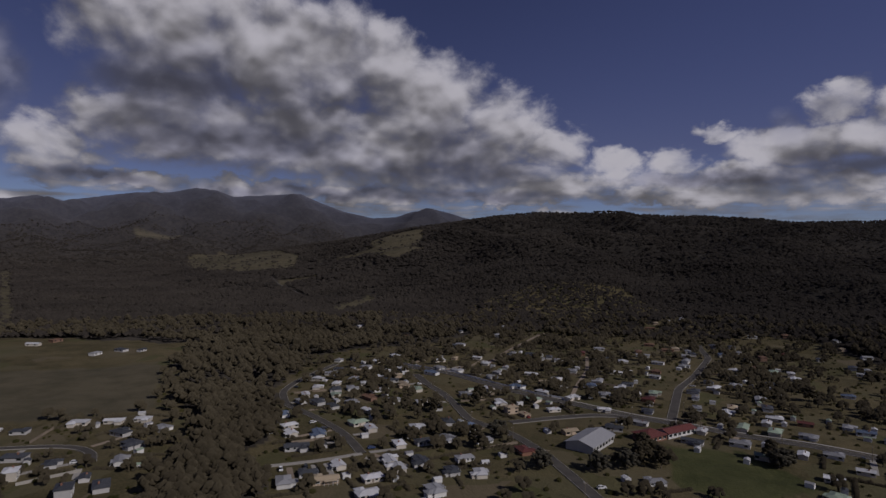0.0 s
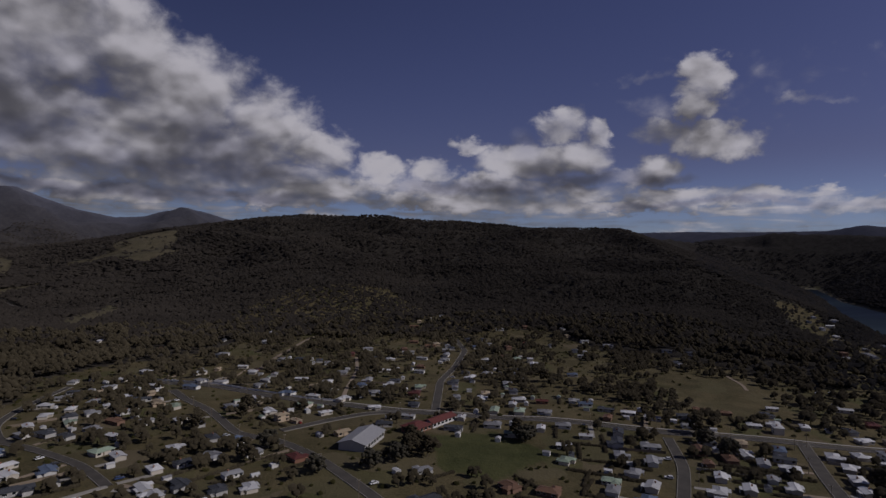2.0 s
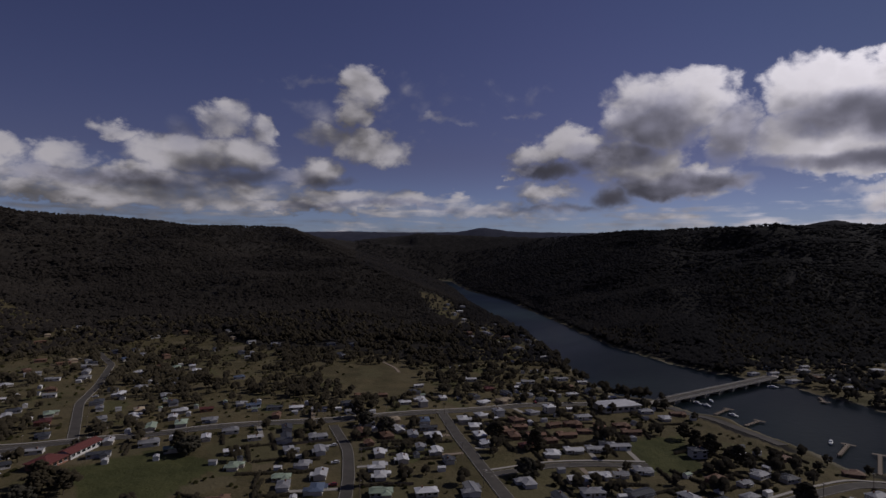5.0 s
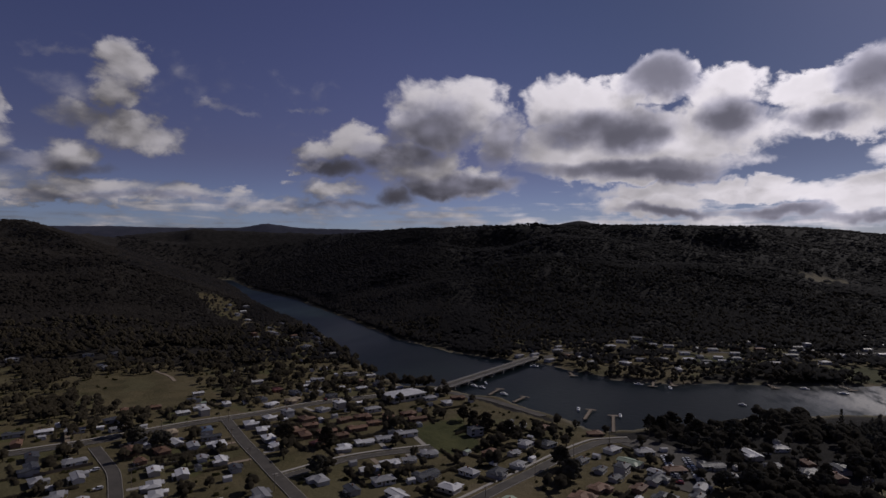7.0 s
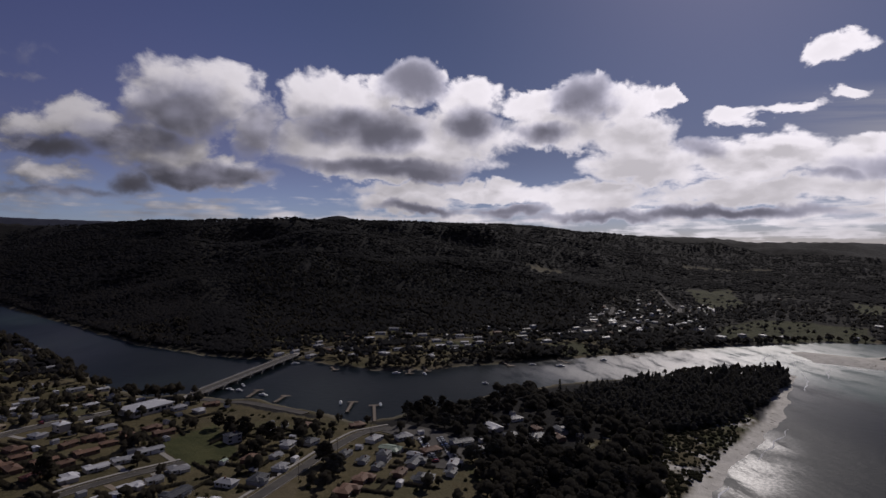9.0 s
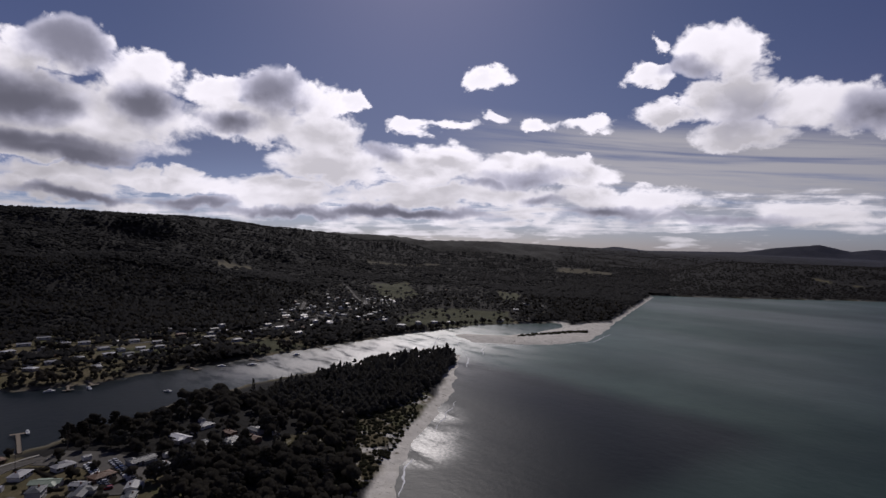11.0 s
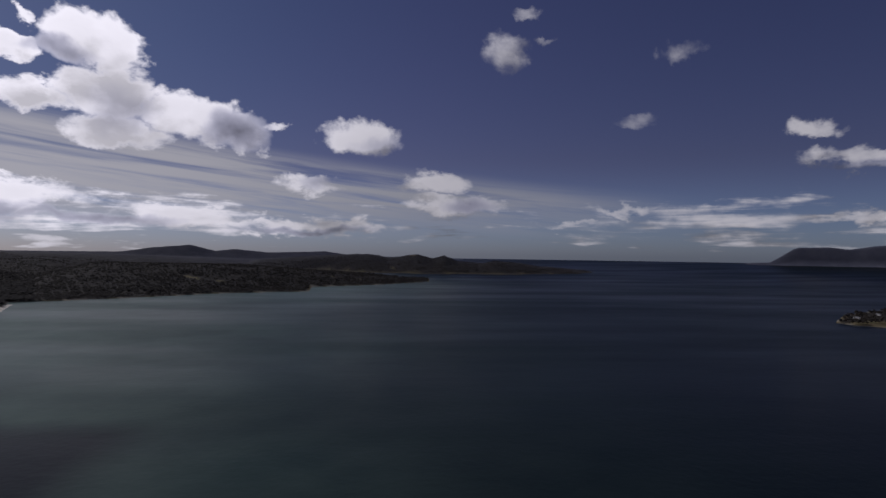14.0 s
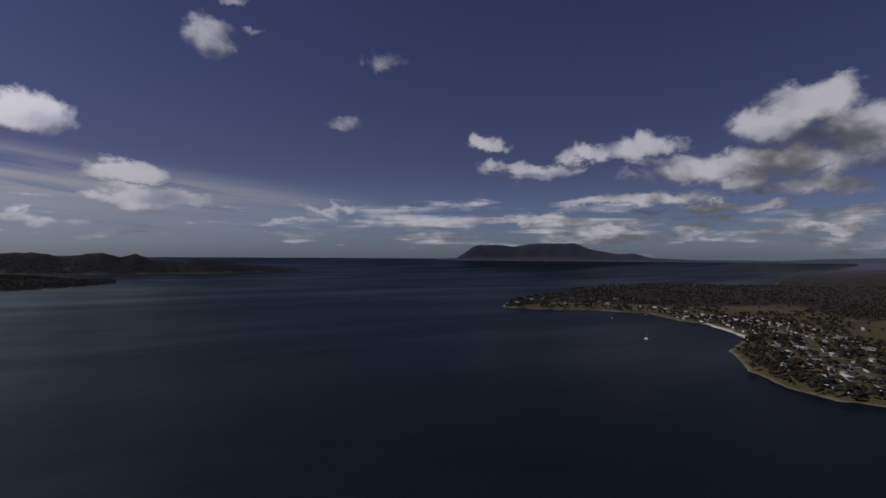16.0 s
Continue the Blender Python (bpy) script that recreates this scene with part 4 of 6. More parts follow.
PADDOCKS = [[(-1276, 2910), (-1182, 3173), (-496, 2014), (-439, 1717), (-582, 1650), (-809, 1879)], [(-350, 1883), (-248, 1909), (-39, 1683), (-132, 1625)], [(1678, -1019), (1723, -1363), (1660, -1310), (1611, -978)], [(1549, -1820), (1449, -2068), (1375, -1962), (1451, -1705)], [(1331, -432), (1460, -430), (1500, -550), (1420, -560)], [(-200, 1700), (-260, 2100), (-80, 2150), (-60, 1800)], [(-197, 1027), (-155, 1206), (-128, 1155), (-163, 920)], [(-430, 1512), (-341, 1573), (-327, 1523), (-400, 1405)], [(-1856, 3513), (-1693, 3756), (-1560, 3463), (-1817, 3440)], [(-1498, 1970), (-1517, 2041), (-523, 709), (-504, 664)], [(-228, 1893), (-106, 1767), (-100, 1659), (-189, 1710)], [(1599, -1908), (1527, -2032), (1445, -1870), (1510, -1780)]]
FAR_VILLAGE = [(630, 110), (760, 105), (815, -60), (790, -200), (740, -300), (640, -310), (595, -110), (560, -60), (600, 30)]
SOUTH_VILLAGE_GROUND = [(640, -300), (900, -330), (1180, -600), (1320, -830), (1200, -1080), (800, -920), (640, -720), (662, -580)]
VILLAGE_FIELDS = [[(1269, -776), (1325, -931), (1019, -753), (943, -621)], [(764, -514), (837, -637), (735, -737), (622, -636), (669, -468)], [(1060, -1024), (964, -1015), (825, -852), (882, -860)], [(640, -95), (690, -100), (700, -150), (640, -160)], [(600, -230), (660, -215), (680, -270), (620, -290)]]
CAPE_GROUND = [(-560, -170), (-740, -180), (-1120, -330), (-1300, -520), (-1460, -690), (-1240, -740), (-1150, -900), (-1000, -1050), (-860, -1010), (-1020, -760), (-960, -600), (-840, -450), (-610, -310), (-550, -230)]
CAPE_FIELDS = [[(-1228, -726), (-1452, -679), (-1326, -561), (-1104, -614)], [(-1150, -427), (-1300, -420), (-1000, -280), (-900, -290), (-940, -352)]]
DUNES = [(232, -132), (290, -118), (380, -185), (415, -235), (378, -285), (350, -262), (300, -208)]
PINE_WOOD = [(335, -200), (352, -252), (398, -312), (450, -374), (480, -398), (484, -382), (479, -330), (468, -248), (448, -188), (424, -152), (395, -160)]
RIVER_SIDE = [(470, 165), (545, 240), (640, 330), (720, 400), (830, 490), (900, 610), (960, 660), (990, 720), (950, 745), (870, 650), (770, 520), (670, 450), (590, 400), (530, 330)]
COVE = [(-957, -580), (-918, -530), (-878, -482), (-846, -448)]
SPIT_SAND = [(462, -608), (470, -547), (496, -509), (537, -478), (599, -497), (600, -515), (560, -548), (552, -600), (570, -700), (560, -800), (530, -770), (496, -687)]
SHOW_GROUND = [(128, 330), (170, 322), (182, 275), (135, 255), (112, 276)]
GREEN = [(360, 118), (394, 92), (336, 66), (312, 88)]
PARK = [(428, 415), (452, 367), (390, 300), (335, 310), (340, 352)]


def cover_of(x, y, inland):
    """Shares of woodland, sand, ploughed field and dune at each place."""
    r = np.hypot(x, y)
    edge = 8 * waves(x, y, 60, 11)
    bare = np.zeros(x.shape, bool)
    for poly in (TOWN, WEST_SIDE, FAR_VILLAGE, SOUTH_VILLAGE_GROUND, CAPE_GROUND, HIGH_CLEARING, RIVER_SIDE, *PADDOCKS, *CAPE_FIELDS, *VILLAGE_FIELDS, DUNES):
        bare |= inside(x + edge, y + edge, poly)
    east_side = (r > 1550) & (x > -1700) & (x < 1500) & (y < -1000)
    bare |= east_side & (waves(x, y, 620, 17) + 0.5 * waves(x, y, 240, 18) > 1.15)
    wood = np.where(bare, 0.0, 1.0) * smooth(4, 14, inland)
    beach = np.minimum(distance(x, y, SEA_BEACH), distance(x, y, SAND_SPIT))
    sand = smooth(14, 9, beach + 0.3 * edge) * (r < 3000)
    river = (x > 380) & (y > -420)
    sand = np.maximum(sand, smooth(5, 2, inland + 0.3 * edge) * np.where(river, 0.12, np.where(x < -500, 0.2, 0.45)) * (r < 2600))
    sand = np.maximum(sand, np.where(distance(x, y, COVE) < 9, 0.95, 0))
    sand = np.where(inside(x, y, SPIT_SAND), 1.0, sand)
    field = np.where(inside(x, y, BROWN_FIELD), 1.0, 0.0)
    for poly in PADDOCKS:
        field = np.where(inside(x + edge, y + edge, poly), 0.8, field)
    dune = np.where(inside(x + edge, y, DUNES), 1.0, 0.0)
    return wood * (1 - sand), sand, field, dune


def land():
    steps = 1000
    rs = np.concatenate([np.geomspace(60, 200, 14)[:-1], np.geomspace(200, 1100, 130)[:-1], np.geomspace(1100, 3200, 60)[:-1], np.geomspace(3200, 17500, 42)])
    a = np.arange(steps) * 2 * math.pi / steps
    r, az = np.meshgrid(rs, a, indexing="ij")
    x, y = (r * np.sin(az)).ravel(), (r * np.cos(az)).ravel()
    z, inland = height(x, y)
    wood, sand, field, dune = cover_of(x, y, inland)
    z = z + wood * smooth(1800, 2600, np.hypot(x, y)) * 4 * (waves(x, y, 90, 21) + 0.5 * waves(x, y, 43, 22))
    wood = np.maximum(wood, np.where(inside(x, y, SOUTH_VILLAGE_GROUND), 0.85, 0))
    for poly in VILLAGE_FIELDS:
        wood = np.where(inside(x, y, poly), 0.1, wood)
    p = squeeze(np.stack([x, y, z], -1))
    centre = np.array([[0, 0, level(0, 0)]])
    faces = fan(len(rs), steps).tolist() + [(len(p), j, (j + 1) % steps) for j in range(steps)]
    ob = mesh_object("ground", np.concatenate([p, centre]), faces, GROUND, True)
    rr = np.hypot(x, y)
    lawn = np.zeros(x.shape)
    for poly in (SHOW_GROUND, GREEN, *VILLAGE_FIELDS):
        lawn = np.where(inside(x, y, poly), 1.0, lawn)
    # far: share of painted haze, growing from 2.8 to 8 km
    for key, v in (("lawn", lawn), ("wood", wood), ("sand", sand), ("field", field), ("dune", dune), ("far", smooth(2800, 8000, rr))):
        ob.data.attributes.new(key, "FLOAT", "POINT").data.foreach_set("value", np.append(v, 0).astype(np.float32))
    return tagged(ob, "rolling land with grass, woods, fields and beaches", "ground", kind="structure")


def sea():
    steps = 480
    rs = np.concatenate([np.geomspace(40, 2400, 90)[:-1], np.geomspace(2400, 19600, 40)])
    a = np.arange(steps) * 2 * math.pi / steps
    r, az = np.meshgrid(rs, a, indexing="ij")
    x, y = (r * np.sin(az)).ravel(), (r * np.cos(az)).ravel()
    p = squeeze(np.stack([x, y, np.zeros_like(x)], -1))
    ob = mesh_object("water", p, fan(len(rs), steps), WATER, True)
    off = distance(x, y, SEA_BEACH + [(-520, -130)])
    bar = np.minimum(distance(x, y, SAND_SPIT), distance(x, y, HEADLANDS[12:]))
    river = smooth(430, 380, y * 0 + np.abs(x - 560)) * smooth(-420, -380, y)
    shallow = 0.75 * np.exp(-np.minimum(off * 1.3, bar) / 600) * (1 - river) + 0.45 * np.exp(-distance(x, y, PENINSULA[:14]) / 35)
    shallow = np.clip(shallow + 0.10 * waves(x, y, 300, 13), 0, 1) * smooth(-350, 450, x - 0.12 * y)
    # choppy water over the bar and along the beach, where sun glint is put in
    glitter = np.zeros(x.shape)
    for cx, cy, size in ((585, -400, 110), (548, -300, 95), (610, -480, 90), (545, -490, 60), (535, -220, 60), (272, -200, 15), (286, -216, 15), (262, -190, 11), (320, -250, 12)):
        glitter = np.maximum(glitter, np.exp(-((x - cx) ** 2 + (y - cy) ** 2) / size ** 2))
    ob.data.attributes.new("glitter", "FLOAT", "POINT").data.foreach_set("value", glitter.astype(np.float32))
    ob.data.attributes.new("shallow", "FLOAT", "POINT").data.foreach_set("value", shallow.astype(np.float32))
    return tagged(ob, "dark rippled sea and tidal river, turquoise over the shallows", "water", kind="structure")


land()
sea()


# ---- woods ----
rng = np.random.default_rng(7)


def ico(level_n=0):
    bm = bmesh.new()
    bmesh.ops.create_icosphere(bm, subdivisions=level_n, radius=1.0)
    v = np.array([tuple(q.co) for q in bm.verts])
    f = np.array([[q.index for q in face.verts] for face in bm.faces])
    bm.free()
    return v, f


ICO_V, ICO_F = ico(1)      # twenty faces
OCT_V = np.array([(1, 0.1, -0.1), (-0.1, 1, 0.1), (-1, -0.1, -0.1), (0.1, -1, 0.1), (0.1, 0.1, 1), (0, 0, -1.0)])
OCT_F = np.array([(0, 1, 4), (1, 2, 4), (2, 3, 4), (3, 0, 4), (1, 0, 5), (2, 1, 5), (3, 2, 5), (0, 3, 5)])


def heap(name, centres, sizes, shape, mat, jitter=0.25, label="", category="trees", far=False, lift=0.6, slope=None):
    """Many small clumps of leaves as one mesh: centres and half sizes, each turned and dented by chance.
    lift: how far the leaves face away from the ground, whose slope may be given, rather than outwards."""
    v0, f0 = shape
    m, k = len(centres), len(v0)
    turn = rng.uniform(0, 6.283, m)
    v = np.broadcast_to(v0, (m, k, 3)) * (1 + jitter * rng.normal(0, 1, (m, k, 1)))
    c, s = np.cos(turn)[:, None], np.sin(turn)[:, None]
    v = np.stack([v[..., 0] * c - v[..., 1] * s, v[..., 0] * s + v[..., 1] * c, v[..., 2]], -1)
    out = v / (np.linalg.norm(v, axis=-1, keepdims=True) + 1e-9)
    face = np.array((0, 0, 1.0)) if slope is None else slope[:, None, :]
    out = out * (1 - lift) + face * lift
    out = (out / (np.linalg.norm(out, axis=-1, keepdims=True) + 1e-9)).reshape(-1, 3)
    v = v * sizes[:, None, :] + centres[:, None, :]
    v = v.reshape(-1, 3)
    if far:
        v = squeeze(v)
    f = (f0[None] + (np.arange(m) * k)[:, None, None]).reshape(-1, 3)
    me = bpy.data.meshes.new(name)
    me.vertices.add(len(v))
    me.vertices.foreach_set("co", v.astype(np.float32).ravel())
    me.loops.add(f.size)
    me.loops.foreach_set("vertex_index", f.astype(np.int32).ravel())
    me.polygons.add(len(f))
    me.polygons.foreach_set("loop_start", np.arange(0, f.size, 3, dtype=np.int32))
    me.update(calc_edges=True)
    me.materials.append(mat)
    me.shade_smooth()
    me.normals_split_custom_set_from_vertices(out.tolist())
    return tagged(new(name, me), label, category, kind="stuff")


def strew(count, r0, r1, a0, a1):
    """Places by chance, as dense near as far to the eye."""
    r = r0 * (r1 / r0) ** rng.uniform(0, 1, count)
    a = np.radians(rng.uniform(a0, a1, count))
    return r * np.sin(a), r * np.cos(a)


def thin_by(x, y):
    """Share of places that carry a tree."""
    z, inland = height(x, y)
    wood, sand, field, dune = cover_of(x, y, inland)
    keep = wood * (0.35 + 0.65 * smooth(-0.5, 0.15, waves(x, y, 210, 31) + 0.6 * waves(x, y, 55, 32)))
    for poly, share in ((HIGH_CLEARING, 0.42), (RIVER_SIDE, 0.22), (TOWN, 0.0), (FAR_VILLAGE, 0.22), (SOUTH_VILLAGE_GROUND, 0.22), (CAPE_GROUND, 0.8)):
        keep = np.where(inside(x, y, poly), np.maximum(keep, share), keep)
    for poly in CAPE_FIELDS + PADDOCKS + VILLAGE_FIELDS:
        keep = np.where(inside(x, y, poly), 0.03, keep)
    keep = np.where(inside(x, y, PINE_WOOD) | (sand > 0.3), 0, keep)
    for line in ROADS:
        keep = np.where(distance(x, y, line[1]) < line[2] * 0.5 + 5, 0, keep)
    return z, keep * (inland > 5)


def woods(name, count, r0, r1, a0, a1, tall, wide, clumps, shape, mat, label, far=False):
    x, y = strew(count, r0, r1, a0, a1)
    z, keep = thin_by(x, y)
    ok = (rng.uniform(0, 1, count) < keep)
    for hx, hy, _ in ALL_HOUSES:
        # plots kept clear round each house, longest towards the camera so the house shows
        q = math.hypot(hx, hy)
        along, across = (x * hx + y * hy) / q - q, (x * hy - y * hx) / q
        ok &= ~((np.abs(across) < 9) & (along < 9) & (along > -(16 if q < 700 else 30)))
    x, y, z = x[ok], y[ok], z[ok]
    size = rng.uniform(0.65, 1.2, len(x)) if clumps > 1 else rng.uniform(0.65, 1.15, len(x))
    size = size * (1 + 0.15 * waves(x, y, 150, 41) + 0.16 * waves(x, y, 38, 42))
    cs, ss = [], []
    for i in range(clumps):
        # lobes round the crown's middle, the last one on top
        k = 1.0 if clumps == 1 else (0.62 if i < clumps - 1 else 0.72)
        reach = 0.0 if clumps == 1 or i == clumps - 1 else 0.62 * wide
        round_it = i * 2.4 + rng.uniform(0, 2.0, len(x))
        up = 0.42 if clumps == 1 else (0.55 + 0.07 * (i % 2) if i < clumps - 1 else 0.74)
        cs.append(np.stack([x + np.cos(round_it) * reach * size, y + np.sin(round_it) * reach * size, z + tall * up * size], -1))
        h = tall * (0.23 if clumps == 1 else 0.19) * size
        ss.append(np.stack([wide * k * size * rng.uniform(0.8, 1.2, len(x)), wide * k * size * rng.uniform(0.8, 1.2, len(x)), h * rng.uniform(0.8, 1.2, len(x))], -1))
    step = 25.0
    slope = np.stack([height(x - step, y)[0] - height(x + step, y)[0], height(x, y - step)[0] - height(x, y + step)[0], np.full(len(x), 2 * step)], -1)
    slope = np.tile(slope / np.linalg.norm(slope, axis=-1, keepdims=True), (clumps, 1))
    return heap(name, np.concatenate(cs), np.concatenate(ss), shape, mat, 0.22 if clumps > 1 else 0.2, label, far=far, lift=0.35 if clumps > 1 else 0.7, slope=slope)


woods("creek_woods", 12000, 190, 900, 316, 354, 12, 3.6, 5, (OCT_V, OCT_F), GUM, "dense grey-green gum trees along a creek")
woods("near_woods", 15000, 330, 900, -8, 75, 11, 3.4, 4, (OCT_V, OCT_F), GUM, "grey-green gum woodland behind the town")
woods("hill_woods", 66000, 760, 1350, 318, 436, 11, 3.3, 1, (OCT_V, OCT_F), FAR_SHADED_GUM, "gum forest over the hillside, crown shade in its colour")
woods("crest_woods", 56000, 1300, 2400, 318, 436, 12, 4.8, 1, (OCT_V, OCT_F), FAR_SHADED_GUM, "gum forest on the ridge, crown shade in its colour")
woods("valley_woods", 34000, 1500, 4500, 315, 366, 13, 7, 1, (OCT_V, OCT_F), FAR_SHADED_GUM, "forest in the far valley, crown shade in its colour", True)
woods("river_hill_woods", 66000, 620, 1350, 56, 150, 11, 3.5, 1, (OCT_V, OCT_F), BACKLIT_GUM, "gum forest on the far bank's slopes, backlit shade in its colour")
woods("river_crest_woods", 58000, 1300, 2900, 46, 150, 12, 5.8, 1, (OCT_V, OCT_F), BACKLIT_GUM, "gum forest on the hills across the river, backlit shade in its colour", True)
woods("shore_woods", 12000, 560, 1300, 80, 146, 9, 3.2, 4, (OCT_V, OCT_F), GUM, "trees between the houses of the far bank")
woods("headland_woods", 44000, 1500, 4600, 140, 204, 9, 5.0, 1, (OCT_V, OCT_F), FAR_SHADED_GUM, "trees on the low headlands, crown shade in their colour", True)
woods("cape_woods", 14000, 560, 2600, 216, 262, 8, 3.8, 3, (OCT_V, OCT_F), FAR_SHADED_GUM, "coastal trees on the low cape")


def crowns(name, x, y, z, tall, wide, lobes, mat, label):
    """Rounded trees as one mesh: lobes of leaves set over each crown's dome."""
    size = rng.uniform(0.55, 1.15, len(x))
    cs, ss = [], []
    for i in range(lobes):
        up = 1 - (i + 0.5) / lobes * 1.35
        out = math.sqrt(max(0.0, 1 - up * up))
        turn = i * 2.4 + rng.uniform(0, 1.2, len(x))
        reach = out * wide * 0.68 * size * rng.uniform(0.75, 1.2, len(x))
        cs.append(np.stack([x + np.cos(turn) * reach, y + np.sin(turn) * reach, z + (0.46 + 0.36 * up) * tall * size], -1))
        w = wide * 0.52 * size * rng.uniform(0.75, 1.25, len(x))
        ss.append(np.stack([w, w, w * rng.uniform(0.7, 0.95, len(x))], -1))
    for up in (0.14,):
        cs.append(np.stack([x, y, z + up * tall * size], -1))
        ss.append(np.stack([0.16 * wide * size, 0.16 * wide * size, 0.2 * tall * size], -1))
    return heap(name, np.concatenate(cs), np.concatenate(ss), (ICO_V, ICO_F), mat, 0.14, label)


def pines():
    """Tall dark conifers on the point, pointed and tiered."""
    x, y = rng.uniform(330, 500, 3600), rng.uniform(-395, -135, 3600)
    ok = inside(x, y, PINE_WOOD)
    x, y = x[ok], y[ok]
    z = height(x, y)[0]
    tall = rng.uniform(4.5, 10, len(x)) * (1 + 0.22 * waves(x, y, 60, 51) + 0.12 * waves(x, y, 17, 52)) * (0.85 + 0.5 * smooth(430, 490, x))
    cs, ss = [], []
    for i in range(5):
        u = i / 4
        w = 3.1 * (1 - 0.6 * u) * rng.uniform(0.7, 1.3, len(x))
        cs.append(np.stack([x + rng.normal(0, 0.4, len(x)), y + rng.normal(0, 0.4, len(x)), z + tall * (0.28 + 0.58 * u)], -1))
        ss.append(np.stack([w, w, tall * 0.15], -1))
    heap("pine_wood", np.concatenate(cs), np.concatenate(ss), (OCT_V, OCT_F), PINE, 0.22, "dense dark pine wood on the sandy point")


pines()


# ---- streets ----


def dense(line, step):
    pts = []
    for (x0, y0), (x1, y1) in zip(line[:-1], line[1:]):
        k = max(1, int(math.hypot(x1 - x0, y1 - y0) / step))
        pts += [(x0 + (x1 - x0) * i / k, y0 + (y1 - y0) * i / k) for i in range(k)]
    pts.append(line[-1])
    p = np.array(pts, float)
    for _ in range(6):
        p[1:-1] = (p[:-2] + 2 * p[1:-1] + p[2:]) / 4
    return p


def ribbon(name, line, width, mat, lift, thick=0.0, parent=None, offset=0.0, label=""):
    p = dense(line, 4.0)
    t = np.gradient(p, axis=0)
    t /= np.linalg.norm(t, axis=1)[:, None] + 1e-9
    nrm = np.stack([-t[:, 1], t[:, 0]], -1)
    rows = []
    for k in (-0.5, -0.17, 0.17, 0.5):
        q = p + nrm * (k * width + offset)
        rows.append(q)
    q = np.stack(rows, 1)
    z = height(q[..., 0].ravel(), q[..., 1].ravel())[0].reshape(q.shape[:2])
    z = np.maximum(z.max(axis=1, keepdims=True) * 0.6 + z * 0.4, 0.8) + lift
    top = np.concatenate([q, z[..., None]], -1)
    m = len(p)
    verts = top.reshape(-1, 3).tolist()
    faces = [(i * 4 + j, i * 4 + j + 1, i * 4 + j + 5, i * 4 + j + 4)[::-1] for i in range(m - 1) for j in range(3)]
    low = len(verts)
    verts += [(v[0], v[1], v[2] - 0.6) for r in top for v in (r[0], r[3])]
    for i in range(m - 1):
        a, b2 = low + i * 2, low + i * 2 + 2
        faces += [(i * 4, a, b2, i * 4 + 4), (i * 4 + 3, i * 4 + 7, b2 + 1, a + 1)]
    return mesh_object(name, verts, faces, mat, False, parent, label)


GRAVEL = painted("gravel", (0.24, 0.19, 0.14), 0.95, vary=0.3)
for title, line, width in ROADS:
    gravel = width < 5.5 and title not in ("loop_end",)
    what = ribbon("road", line, width * 0.72, GRAVEL if gravel else (CONCRETE if title == "loop_end" else ASPHALT), 0.25)
    tagged(what, "pale gravel lane between the plots" if gravel else "worn grey asphalt street with pale kerbs", "road", kind="structure")
    if width >= 6.5 and title not in ("farm_track",):
        for side in (-1, 1):
            tagged(ribbon("kerb", line, 0.22, CONCRETE, 0.38, parent=what, offset=side * (width * 0.36 + 0.12)), "pale concrete kerb")
    if title in ("high_street", "court", "jetty_road"):
        path = ribbon("pavement", line, 1.8, CONCRETE, 0.34, offset=(1 if title != "court" else 1) * (width / 2 + 2.2))
        tagged(path, "pale concrete footpath along the street", "pavement", kind="structure")


# ---- houses ----


def box_mesh(bm, x0, y0, z0, x1, y1, z1, bevel=0.0):
    v = [bm.verts.new(c) for c in ((x0, y0, z0), (x1, y0, z0), (x1, y1, z0), (x0, y1, z0), (x0, y0, z1), (x1, y0, z1), (x1, y1, z1), (x0, y1, z1))]
    fs = [bm.faces.new([v[i] for i in q]) for q in ((3, 2, 1, 0), (4, 5, 6, 7), (0, 1, 5, 4), (1, 2, 6, 5), (2, 3, 7, 6), (3, 0, 4, 7))]
    if bevel:
        bmesh.ops.bevel(bm, geom=list({e for f in fs for e in f.edges}), offset=bevel, segments=1, affect="EDGES")
    return bm


def boxed(*a, **k):
    return box_mesh(bmesh.new(), *a, **k)


def roof_mesh(bm, x0, y0, x1, y1, z, rise, hip, over=0.55, thick=0.16):
    """A hipped or gabled roof with eaves; the ridge runs along x."""
    x0, y0, x1, y1 = x0 - over, y0 - over, x1 + over, y1 + over
    ym, half = (y0 + y1) / 2, (y1 - y0) / 2
    run = half if hip else 0.0
    def ring(dz):
        pts = [(x0, y0, z), (x1, y0, z), (x1, y1, z), (x0, y1, z), (x0 + run, ym, z + rise), (x1 - run, ym, z + rise)]
        return [bm.verts.new((a, b, c + dz)) for a, b, c in pts]
    t, u = ring(thick), ring(0)
    for q in ((0, 1, 5, 4), (2, 3, 4, 5)):
        bm.faces.new([t[i] for i in q])
        bm.faces.new([u[i] for i in reversed(q)])
    for q in ((1, 2, 5), (3, 0, 4)):
        if hip:
            bm.faces.new([t[i] for i in q])
            bm.faces.new([u[i] for i in reversed(q)])
        else:
            bm.faces.new([t[q[0]], t[q[2]], u[q[2]], u[q[0]]][::-1])
            bm.faces.new([t[q[2]], t[q[1]], u[q[1]], u[q[2]]][::-1])
    for a, b in ((0, 1), (2, 3)) + (((1, 2), (3, 0)) if hip else ()):
        bm.faces.new([u[a], u[b], t[b], t[a]])
    return bm


